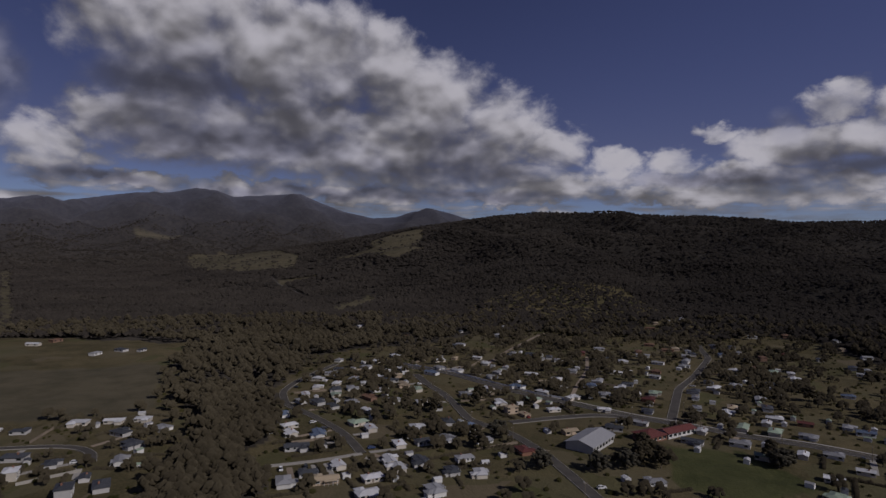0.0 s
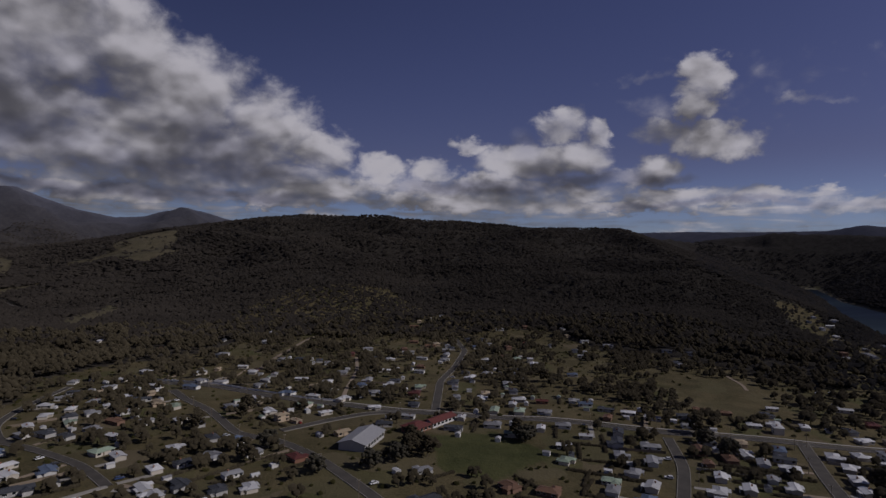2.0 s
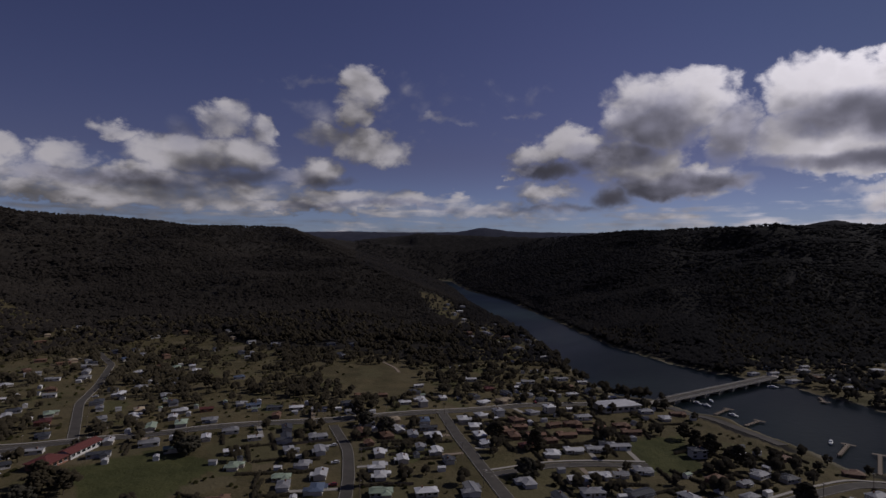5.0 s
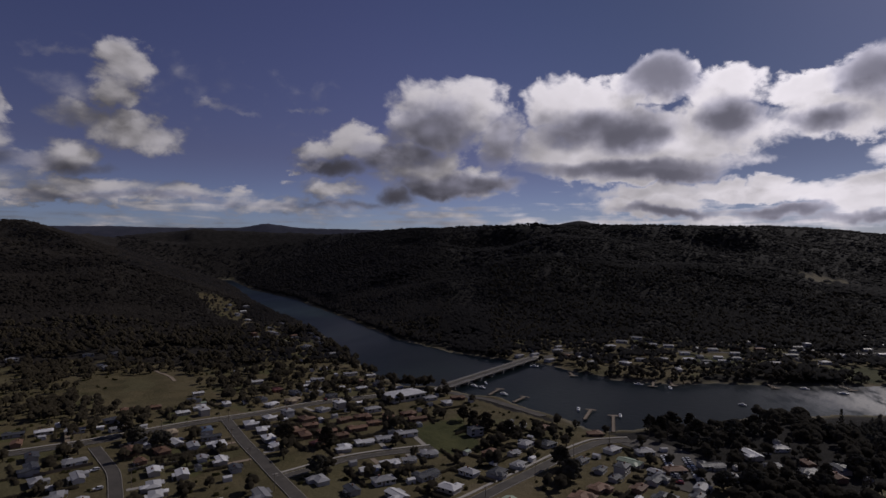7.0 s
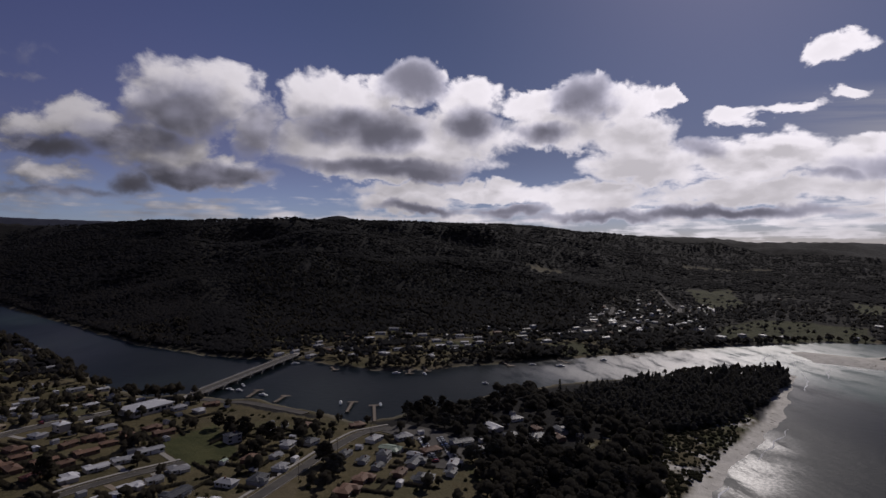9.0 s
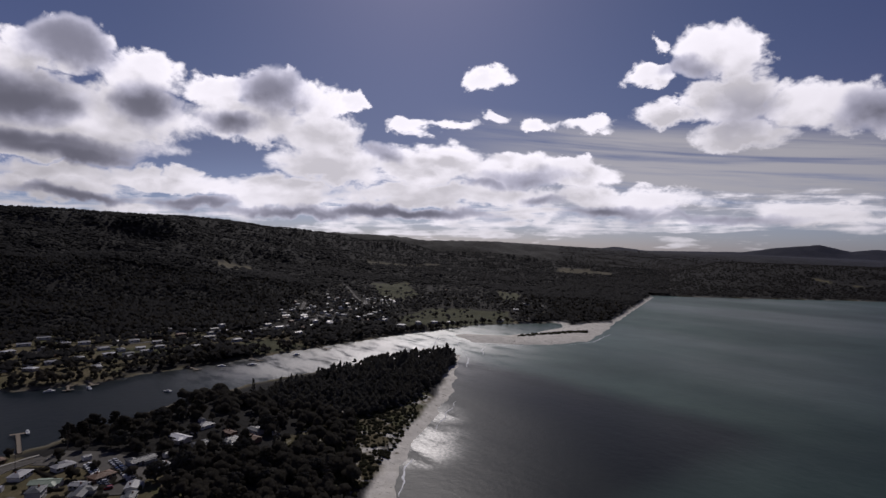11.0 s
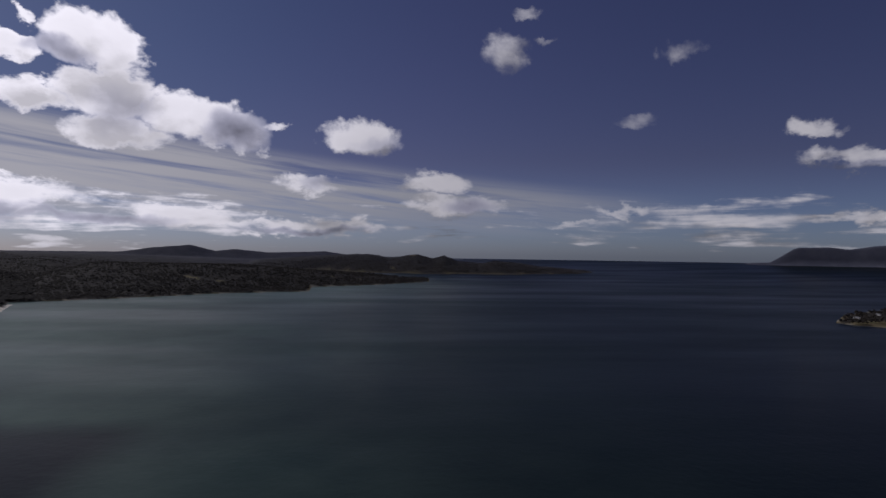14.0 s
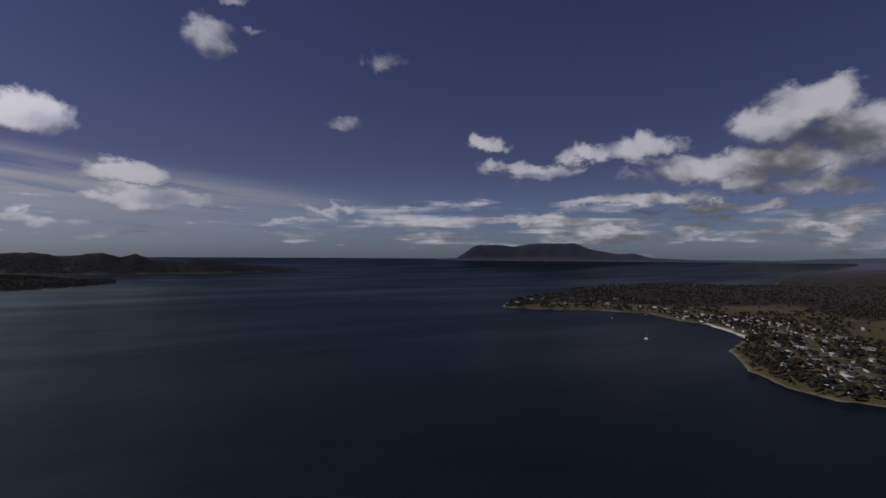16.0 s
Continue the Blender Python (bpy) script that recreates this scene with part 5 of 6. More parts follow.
def gable_walls(bm, x0, y0, x1, y1, h, rise, hip):
    box_mesh(bm, x0, y0, -0.6, x1, y1, h)
    if not hip:
        ym = (y0 + y1) / 2
        for x, s in ((x0, 1), (x1, -1)):
            v = [bm.verts.new(c) for c in ((x, y0, h), (x, y1, h), (x, ym, h + rise * 0.97))]
            bm.faces.new(v if s < 0 else v[::-1])
    return bm


SHAPES = [  # length, depth, storeys, hip, wing
    (11.5, 7, 1, True, 0), (12, 7, 1, True, 3.2), (10, 6, 1, False, 0), (14, 6.2, 1, False, 3.2), (9, 7, 2, True, 0), (12, 7.4, 1, True, -3.4),
]
KINDS = {"w": "w", "g": "g", "d": "d", "r": "r", "t": "t", "b": "g", "n": "w", "o": "o"}


def house(shape, kind, plain):
    length, deep, storeys, hip, wing = SHAPES[shape]
    word, roof = ROOFS[kind]
    wall = WALLS[KINDS[kind]]
    top = new("house", None)
    h = 2.45 * storeys
    x0, y0, x1, y1 = -length / 2, -deep / 2, length / 2, deep / 2
    rise = deep / 2 * (0.34 if hip else 0.30)
    bm = gable_walls(bmesh.new(), x0, y0, x1, y1, h, rise, hip)
    part("wall", bm, wall, top)
    part("roof", roof_mesh(bmesh.new(), x0, y0, x1, y1, h, rise, hip), roof, top, word + " roof")
    part("ridge_cap", boxed(x0 + (deep / 2 if hip else -0.5), -0.16, h + rise + 0.1, x1 - (deep / 2 if hip else -0.5), 0.16, h + rise + 0.24), roof, top)
    if wing:
        w = abs(wing)
        side = 1 if wing > 0 else -1
        a, b = (y1, y1 + w) if side > 0 else (y0 - w, y0)
        bm = bmesh.new()
        box_mesh(bm, x0 + 1, a - 0.02, -0.6, x0 + 5.5, b, 2.4)
        part("wing", bm, wall, top)
        bm = roof_mesh(bmesh.new(), a - 3 if side > 0 else a, -(x0 + 5.5), b if side > 0 else b + 3, -(x0 + 1), 2.38, 0.95, True)
        bmesh.ops.rotate(bm, verts=bm.verts, matrix=Matrix.Rotation(radians(90), 3, "Z"))
        part("wing_roof", bm, roof, top, word + " roof")
    # openings
    for s in range(storeys):
        z = s * 2.45
        for side, y in ((-1, y0), (1, y1)):
            for i, x in enumerate((-0.32, 0.1, 0.38)):
                if plain and i == 1:
                    continue
                if wing and side == (1 if wing > 0 else -1) and i == 0:
                    continue
                cx, w = x * length, 1.1 if i != 1 else 0.8
                a, b = sorted((y + side * 0.05, y - side * 0.08))
                pane = part("window", boxed(cx - w, a, z + 0.95, cx + w, b, z + 2.15), GLASS, top, "dark window pane")
                if plain:
                    continue
                bm = bmesh.new()
                a, b = sorted((y + side * 0.10, y - side * 0.02))
                for q in ((cx - w - 0.1, z + 0.85, cx + w + 0.1, z + 0.95), (cx - w - 0.1, z + 2.15, cx + w + 0.1, z + 2.25), (cx - w - 0.1, z + 0.95, cx - w, z + 2.15), (cx + w, z + 0.95, cx + w + 0.1, z + 2.15)):
                    box_mesh(bm, q[0], a, q[1], q[2], b, q[3])
                part("window_frame", bm, WHITE, pane)
    part("door", boxed(-0.13 * length, y0 - 0.06, 0.05, -0.13 * length + 0.95, y0 + 0.05, 2.1), TIMBER, top, "timber front door")
    if shape in (0, 2, 4):
        part("chimney", boxed(x0 + 3.2, 0.6, h, x0 + 4.0, 1.4, h + rise + 0.9, bevel=0.05), WALLS["r"], top, "brick chimney")
    if shape in (1, 2, 3) and not plain:
        bm = boxed(-length * 0.1, y0 - 2.4, 2.3, length * 0.42, y0 + 0.02, 2.4)
        part("verandah_roof", bm, roof, top)
        for i in range(4):
            x = -length * 0.1 + 0.15 + i * (length * 0.52 - 0.3) / 3
            part("verandah_post", boxed(x - 0.06, y0 - 2.3, -0.4, x + 0.06, y0 - 2.18, 2.3), WHITE, top)
    size = {1: "single-storey", 2: "two-storey"}[storeys]
    form = "hipped" if hip else "gabled"
    return tagged(top, f"{size} {KIND_WALL[KINDS[kind]]} house with {word} {form} roof", "house", "houses of the town", "")


KIND_WALL = {"w": "cream", "g": "white", "d": "pale", "r": "brick", "t": "sand-coloured", "o": "brown brick"}
made, taken, standing_houses = {}, [], []


def street_turn(x, y):
    best = (1e9, 0)
    for title, line, width in ROADS:
        for (ax, ay), (bx, by) in zip(line[:-1], line[1:]):
            dx, dy = bx - ax, by - ay
            u = min(1, max(0, ((x - ax) * dx + (y - ay) * dy) / (dx * dx + dy * dy)))
            d = math.hypot(x - ax - u * dx, y - ay - u * dy)
            if d < best[0]:
                best = (d, math.atan2(dy, dx), ax + u * dx, ay + u * dy)
    return best


def clear_of_road(x, y):
    d, turn, px, py = street_turn(x, y)
    if 0.1 < d < 10:
        x, y = px + (x - px) / d * 10.5, py + (y - py) / d * 10.5
    return x, y, turn


pick = random.Random(5)
HALL, SCHOOL = (85.5, 331), (134, 347)
taken += [HALL, (78, 325), (93, 337), SCHOOL, (124, 342), (144, 352), (434, 145), (426, 150)]
INFILL = []
for title, line, width in ROADS:
    if title in ("farm_track", "park_track", "loop_end", "school_road", "upper_lane"):
        continue
    pts = dense(line, 3.0)
    walked = 0
    for (ax, ay), (bx, by) in zip(pts[:-1], pts[1:]):
        walked += math.hypot(bx - ax, by - ay)
        if walked > 8.5:
            walked = 0
            u = math.atan2(by - ay, bx - ax)
            for side in (-1, 1):
                for back in (15, 36, 58):
                    if pick.random() < (0.4 if title in ("far_bank_road", "village_road", "hill_road", "cape_road") else 0.26):
                        INFILL.append((ax - math.sin(u) * side * (back + pick.uniform(-3, 3)), ay + math.cos(u) * side * (back + pick.uniform(-3, 3)), pick.choice("wwggggddddddootnb")))
OPEN_GROUND = [SHOW_GROUND, GREEN, PARK, BROWN_FIELD, DUNES, PINE_WOOD]
infilled = 0
for x, y, kind in ALL_HOUSES + INFILL:
    filler = (x, y, kind) in INFILL
    if filler:
        px, py = np.array([x]), np.array([y])
        r = math.hypot(x, y)
        if r < 255 or r > 1250 or infilled >= 430 or not (inside(px, py, TOWN)[0] or inside(px, py, FAR_VILLAGE)[0] or inside(px, py, SOUTH_VILLAGE_GROUND)[0] or inside(px, py, CAPE_GROUND)[0]) or any(inside(px, py, g)[0] for g in OPEN_GROUND):
            continue
        if any((x - a) ** 2 + (y - b) ** 2 < 230 for a, b in taken) or street_turn(x, y)[0] < 11 or height(px, py)[1][0] < 14:
            continue
        infilled += 1
    x, y, turn = clear_of_road(x, y)
    if any((x - a) ** 2 + (y - b) ** 2 < 110 for a, b in taken) or level(x, y) < 1.2:
        continue
    taken.append((x, y))
    shape = pick.choice((0, 0, 0, 1, 1, 1, 1, 2, 2, 2, 2, 3, 3, 3, 3, 4, 5, 5, 5, 5))
    turn += pick.choice((0, 0, 0, math.pi / 2)) + pick.gauss(0, 0.05) + pick.choice((0, math.pi))
    where = Matrix.Translation((x, y, level(x, y) + 0.15)) @ Matrix.Rotation(turn, 4, "Z") @ Matrix.Scale(pick.uniform(0.82, 0.96), 4)
    standing_houses.append((math.hypot(x, y), shape, kind, where))
standing_houses.sort(key=lambda h: h[0])
for r, shape, kind, where in standing_houses[:300]:
    key = (shape, kind, r > 350)
    if key not in made:
        made[key] = house(*key)
        made[key].matrix_basis = where
    else:
        copy_thing(made[key], where)


def far_houses(rows):
    """The houses across the water and up the slopes, too small to pick apart: one mesh with walls, roofs and windows."""
    mats = [GLASS] + list(WALLS.values()) + [r for _, r in ROOFS.values()]
    bm = bmesh.new()

    def add(made_bm, mat, where):
        bmesh.ops.transform(made_bm, matrix=where, verts=made_bm.verts)
        me = bpy.data.meshes.new("piece")
        made_bm.to_mesh(me)
        made_bm.free()
        old = len(bm.faces)
        bm.from_mesh(me)
        bpy.data.meshes.remove(me)
        bm.faces.ensure_lookup_table()
        for f in bm.faces[old:]:
            f.material_index = mats.index(mat)

    for r, shape, kind, where in rows:
        if kind == "w" and r > 560 and pick.random() < 0.75:
            kind = pick.choice("gdgo")
        length, deep, storeys, hip, wing = SHAPES[shape]
        x0, y0, x1, y1 = -length / 2, -deep / 2, length / 2, deep / 2
        h, rise = 2.45 * storeys, deep / 2 * 0.33
        add(gable_walls(bmesh.new(), x0, y0, x1, y1, h, rise, hip), WALLS[KINDS[kind]], where)
        add(roof_mesh(bmesh.new(), x0, y0, x1, y1, h, rise, hip), ROOFS[kind][1], where)
        for side, y in ((-1, y0), (1, y1)):
            for x in (-0.3, 0.25):
                a, b = sorted((y + side * 0.06, y - side * 0.08))
                add(boxed(x * length - 1, a, 0.9, x * length + 1, b, 2.1), GLASS, where)
    me = bpy.data.meshes.new("far_houses")
    bm.to_mesh(me)
    bm.free()
    for m in mats:
        me.materials.append(m)
    return tagged(new("far_houses", me), "small white, grey and dark houses among far trees", "houses", kind="stuff")


far_houses(standing_houses[300:])


# ---- public buildings ----


def long_house(name, centre, turn, length, deep, h, rise, hip, roof, wall, label, windows=6, category="building"):
    top = new(name, None)
    x0, y0, x1, y1 = -length / 2, -deep / 2, length / 2, deep / 2
    part("wall", gable_walls(bmesh.new(), x0, y0, x1, y1, h, rise, hip), wall, top)
    part("roof", roof_mesh(bmesh.new(), x0, y0, x1, y1, h, rise, hip, 0.9, 0.22), roof, top)
    part("ridge_cap", boxed(x0 + (deep / 2 if hip else -0.8), -0.2, h + rise + 0.16, x1 - (deep / 2 if hip else -0.8), 0.2, h + rise + 0.3), roof, top)
    for side, y in ((-1, y0), (1, y1)):
        for i in range(windows):
            cx = x0 + (i + 0.5) * length / windows
            a, b = sorted((y + side * 0.06, y - side * 0.1))
            w = length / windows * 0.32
            pane = part("window", boxed(cx - w, a, h * 0.35, cx + w, b, h * 0.78), GLASS, top, "dark window pane")
            a, b = sorted((y + side * 0.12, y - side * 0.02))
            part("window_sill", boxed(cx - w - 0.1, a, h * 0.35 - 0.15, cx + w + 0.1, b, h * 0.35), WHITE, pane)
    part("door", boxed(x1 - 0.04, -1.0, 0, x1 + 0.07, 1.0, 2.3), TIMBER, top)
    top.matrix_basis = Matrix.Translation((*centre, level(*centre) + 0.1)) @ Matrix.Rotation(radians(turn), 4, "Z")
    return tagged(top, label, category)


long_house("hall", HALL, 52, 29, 16, 4.2, 2.5, False, ROOFS["g"][1], WALLS["d"], "large hall with broad pale grey steel gable roof", 7)
long_house("school_wing", (143, 352), 30, 24, 8, 3.2, 1.7, False, ROOFS["r"][1], WALLS["g"], "white school wing with long dull red gable roof", 6, "school")
long_house("school_wing", (124, 344), 30, 15, 12, 3.2, 2.2, True, ROOFS["r"][1], WALLS["r"], "brick school block with dull red hipped roof", 4, "school")
long_house("shop", (432, 147), 322, 30, 18, 4.5, 1.6, True, ROOFS["w"][1], WALLS["w"], "low shop building with broad white roof by the bridge", 6, "shop")

# ---- trees, each a thing ----


def limb(bm, a, b, r0, r1, sides=6):
    a, b = Vector(a), Vector(b)
    q = (b - a).to_track_quat("Z", "Y")
    rows = []
    for c, r in ((a, r0), (b, r1)):
        rows.append([bm.verts.new(c + q @ Vector((math.cos(i * 6.283 / sides) * r, math.sin(i * 6.283 / sides) * r, 0))) for i in range(sides)])
    for i in range(sides):
        j = (i + 1) % sides
        bm.faces.new((rows[0][i], rows[0][j], rows[1][j], rows[1][i]))


def tree(seed, tall, wide, mat, label, form="broad"):
    r = random.Random(seed)
    top = new("tree", None)
    bm = bmesh.new()
    lean = (r.uniform(-0.5, 0.5), r.uniform(-0.5, 0.5))
    fork = Vector((lean[0], lean[1], tall * 0.38))
    limb(bm, (0, 0, -0.5), fork, tall * 0.026, tall * 0.018, 8)
    ends = []
    for i in range(6):
        a = i * 1.047 + r.uniform(-0.4, 0.4)
        e = Vector((math.cos(a) * wide * r.uniform(0.35, 0.7), math.sin(a) * wide * r.uniform(0.35, 0.7), tall * r.uniform(0.55, 0.85)))
        limb(bm, fork, e, tall * 0.012, tall * 0.004)
        ends.append(e)
    part("trunk", bm, BARK, top, "pale bare trunk and limbs")
    v, f = [], []
    count = 80
    for i in range(count):
        if form == "pointed":
            u = r.random() ** 0.7
            rad, z = wide * (1 - u) * r.uniform(0.3, 1.0), tall * (0.15 + 0.85 * u)
        else:
            u = r.uniform(-0.75, 1)
            rad, z = wide * math.sqrt(max(0.05, 1 - u * u)) * r.uniform(0.45, 1.0) * (1 + 0.25 * math.sin(i * 1.3)), tall * (0.56 + 0.40 * u)
        a = r.uniform(0, 6.283)
        c = np.array((math.cos(a) * rad, math.sin(a) * rad, z))
        s = wide * r.uniform(0.17, 0.32) * (0.7 if form == "pointed" else 1)
        k = ICO_V * np.array((s, s, s * 0.7)) * (1 + 0.28 * np.array([[r.gauss(0, 1)] for _ in ICO_V])) + c
        f += (ICO_F + len(v)).tolist()
        v += k.tolist()
    mesh_object("crown", v, f, mat, True, top, "crown of many leaf clumps")
    return tagged(top, label, "tree", "trees of the town")


TREES = [
    tree(1, 13, 4.8, GUM, "grey-green gum tree with an open spreading crown"),
    tree(2, 10, 4.2, GUM, "mid-sized gum tree with dull olive leaves"),
    tree(3, 9, 4.6, PINE, "dense dark evergreen tree with a round crown"),
    tree(4, 15, 3.4, PINE, "tall dark conifer with a pointed crown", "pointed"),
    tree(5, 6, 3.2, SHRUB, "small garden tree with yellow-green leaves"),
    tree(6, 7, 3.4, GUM, "small bushy gum tree in a garden"),
]
BIG_TREES = [(80, 291), (96, 296), (113, 297), (104, 304), (181, 304), (176, 309), (34, 340), (29, 424), (24, 409), (111, 317), (52, 294), (-4, 392), (20, 326), (176, 301), (288, 278), (304, 152), (303, 177), (279, 262), (399, -42), (389, -62), (402, -87), (365, 68), (358, 53), (274, 241), (310, 18), (294, 12), (386, 88), (372, 78), (263, 137), (303, -74), (303, -96), (400, -35), (410, -50), (412, -62), (416, -102), (403, -111), (251, 453), (276, 436)]
POINT_TREES = [(381, -33), (381, -44), (366, -56), (366, -66), (384, -84), (402, -102), (412, -112), (418, -129), (412, -143), (437, -160), (278, -64), (280, -75), (268, -86), (278, -95), (267, -103), (254, -115), (249, -125), (302, -61), (304, -73), (297, -89), (301, -120), (308, -106), (264, -126), (240, -100), (225, -90), (250, -80), (285, -110), (320, -130), (330, -115), (345, -135), (360, -150), (318, -98)]
FIRST = {}
spots = []
dice = random.Random(11)


def plant(kind, x, y, size):
    m = Matrix.Translation((x, y, level(x, y) - 0.1)) @ Matrix.Rotation(dice.uniform(0, 6.28), 4, "Z") @ Matrix.Scale(size, 4)
    if kind in FIRST:
        copy_thing(TREES[kind], m)
    else:
        TREES[kind].matrix_basis = m
        FIRST[kind] = True
    spots.append((x, y))


for x, y in BIG_TREES:
    plant(dice.choice((0, 0, 2, 2, 1)), x, y, dice.uniform(0.85, 1.15))
for x, y in POINT_TREES:
    plant(dice.choice((0, 2, 2, 3)), x, y, dice.uniform(0.75, 1.05))

# gardens: trees and shrubs by chance between the houses
gx, gy = rng.uniform(-250, 520, 16000), rng.uniform(-120, 800, 16000)
yard = (inside(gx, gy, TOWN) | inside(gx, gy, WEST_SIDE)) & ~inside(gx, gy, SHOW_GROUND) & ~inside(gx, gy, GREEN) & ~inside(gx, gy, PARK) & ~inside(gx, gy, BROWN_FIELD)
yard &= height(gx, gy)[1] > 8
for title, line, width in ROADS:
    yard &= distance(gx, gy, line) > width / 2 + 2.5
gap = np.full(gx.shape, 1e9)
for a, b in taken:
    gap = np.minimum(gap, np.hypot(gx - a, gy - b))
yard &= gap > 8.5
for a, b in ((HALL[0], HALL[1]), SCHOOL):
    yard &= np.hypot(gx - a, gy - b) > 20
gx, gy, gap = gx[yard], gy[yard], gap[yard]
lush = smooth(-0.5, 0.6, waves(gx, gy, 130, 61)) * (0.40 + 0.60 * smooth(330, 520, np.hypot(gx, gy)))
use = rng.uniform(0, 1, len(gx)) < 0.05 + 0.70 * lush
tx, ty = gx[use], gy[use]
planted = 0
extra = []
order = np.argsort(np.hypot(tx, ty))
for i in order:
    if planted < 235 and dice.random() < 0.75:
        plant(dice.choice((0, 1, 1, 2, 4, 5, 5)), float(tx[i]), float(ty[i]), dice.uniform(0.6, 1.0))
        planted += 1
    else:
        extra.append(i)
ex, ey = tx[extra], ty[extra]
ez = height(ex, ey)[0]
crowns("garden_trees", ex, ey, ez, 8.0, 3.2, 7, GUM, "olive and dark trees between the far houses")
sx, sy = gx[~use][:2600], gy[~use][:2600]
keep = rng.uniform(0, 1, len(sx)) < 0.75
sx, sy = sx[keep], sy[keep]
ss = rng.uniform(0.5, 1.5, (len(sx), 1)) * rng.uniform(0.8, 1.2, (len(sx), 3)) * np.array([1.2, 1.2, 0.8])
heap("garden_shrubs", np.stack([sx, sy, height(sx, sy)[0] + 0.5], -1), ss, (ICO_V, ICO_F), SHRUB, 0.25, "garden shrubs and hedges in mixed greens", "shrubs")
# hedges along the plots
hx, hy = [], []
for x, y in taken[8:230]:
    d, turn, px, py = street_turn(x, y)
    if 9 < d < 60:
        ux, uy = (x - px) / d, (y - py) / d
        for side in (-1, 1):
            if dice.random() < 0.5:
                off, far_end = side * dice.uniform(8.5, 11), dice.uniform(10, 24)
                k = np.arange(-8, far_end, 1.1)
                hx.append(x + ux * k - uy * off)
                hy.append(y + uy * k + ux * off)
        if dice.random() < 0.45:
            k = np.arange(-11, 11, 1.1)
            hx.append(x + ux * 12 - uy * k)
            hy.append(y + uy * 12 + ux * k)
hx, hy = np.concatenate(hx), np.concatenate(hy)
ok = height(hx, hy)[1] > 6
for title, line, width in ROADS:
    ok &= distance(hx, hy, line) > width / 2 + 1.5
for a, b in taken:
    ok &= np.hypot(hx - a, hy - b) > 6.5
hx, hy = hx[ok], hy[ok]
hs = rng.uniform(0.7, 1.35, (len(hx), 1)) * np.array([[1.0, 1.0, 1.0]])
heap("hedges", np.stack([hx, hy, height(hx, hy)[0] + 0.5], -1), hs, (ICO_V, ICO_F), GUM, 0.22, "dark clipped hedges between the garden plots", "hedges")
# low scrub on the dunes
dx, dy = rng.uniform(230, 420, 7000), rng.uniform(-300, -100, 7000)
ok = inside(dx, dy, DUNES) & (rng.uniform(0, 1, 7000) < 0.75 + 0.4 * waves(dx, dy, 40, 71))
dx, dy = dx[ok], dy[ok]
ss = rng.uniform(0.35, 1.35, (len(dx), 1)) * np.array([[1.3, 1.3, 0.8]])
heap("dune_scrub", np.stack([dx, dy, height(dx, dy)[0] + 0.4], -1), ss, (ICO_V, ICO_F), SHRUB, 0.25, "low scrub scattered over pale dunes", "shrubs")


# thick cover of trees round the point's houses and along the river's edge
POINT_GROVE = [(205, -95), (262, -50), (300, -75), (300, -130), (322, -158), (350, -140), (380, -132), (425, -120), (458, -112), (462, -142), (395, -158), (335, -192), (300, -168), (240, -138)]
px, py = rng.uniform(200, 470, 3600), rng.uniform(-195, -40, 3600)
ok = inside(px, py, POINT_GROVE) & (rng.uniform(0, 1, len(px)) < 0.34)
for a, b in taken:
    ok &= np.hypot(px - a, py - b) > 8.5
ok &= distance(px, py, [(372, -22), (352, -46), (318, -52), (296, -40)]) > 13
px, py = px[ok], py[ok]
crowns("grove", px, py, height(px, py)[0], 9.0, 3.4, 11, GUM, "thick dark grove on the sandy point")

def bank_trees(line, offset, share):
    """Trees along a river's edge, with gaps."""
    q = dense(line, 5.0)
    t = np.gradient(q, axis=0)
    t /= np.linalg.norm(t, axis=1)[:, None] + 1e-9
    back = rng.uniform(offset - 3, offset + 9, len(q))
    x, y = q[:, 0] + t[:, 1] * back + rng.normal(0, 2, len(q)), q[:, 1] - t[:, 0] * back + rng.normal(0, 2, len(q))
    ok = (rng.uniform(0, 1, len(q)) < share) & (waves(q[:, 0], q[:, 1], 90, 81) > -0.55) & (height(x, y)[1] > 2)
    x, y = x[ok], y[ok]
    return crowns("bank_trees", x, y, height(x, y)[0], 9.0, 3.4, 7, GUM, "dark trees lining the river's edge")


bank_trees([q for q in RIVER_FAR_BANK if q[1] < 60], 7, 0.85)
bank_trees(RIVER_TOWN_BANK[3:9], 7, 0.5)
POINT_TOWN = [(262, -50), (300, -78), (300, -130), (345, -142), (400, -128), (424, -85), (412, -45), (375, -30), (330, -70)]
px, py = rng.uniform(255, 430, 900), rng.uniform(-150, -20, 900)
ok = inside(px, py, POINT_TOWN) & (rng.uniform(0, 1, len(px)) < 0.40)
for a, b in taken:
    ok &= np.hypot(px - a, py - b) > 8.0
ok &= distance(px, py, [(372, -22), (352, -46), (318, -52), (296, -40)]) > 12
px, py = px[ok], py[ok]
crowns("point_trees", px, py, height(px, py)[0], 7.0, 2.9, 9, GUM, "olive trees and bushes between the houses of the point")

# dry scrub along the middle of the sand spit
SPIT_SCRUB = [(528, -545), (536, -560), (530, -620), (512, -672), (502, -660), (516, -610)]
wx, wy = rng.uniform(495, 545, 900), rng.uniform(-680, -540, 900)
ok = inside(wx, wy, SPIT_SCRUB)
wx, wy = wx[ok], wy[ok]
ss = rng.uniform(0.8, 2.4, (len(wx), 1)) * np.array([[1.4, 1.4, 0.7]])
heap("spit_scrub", np.stack([wx, wy, height(wx, wy)[0] + 0.3], -1), ss, (OCT_V, OCT_F), SHRUB, 0.25, "dry olive scrub along the pale sand spit", "shrubs")

# ---- bridge, jetties and boats ----


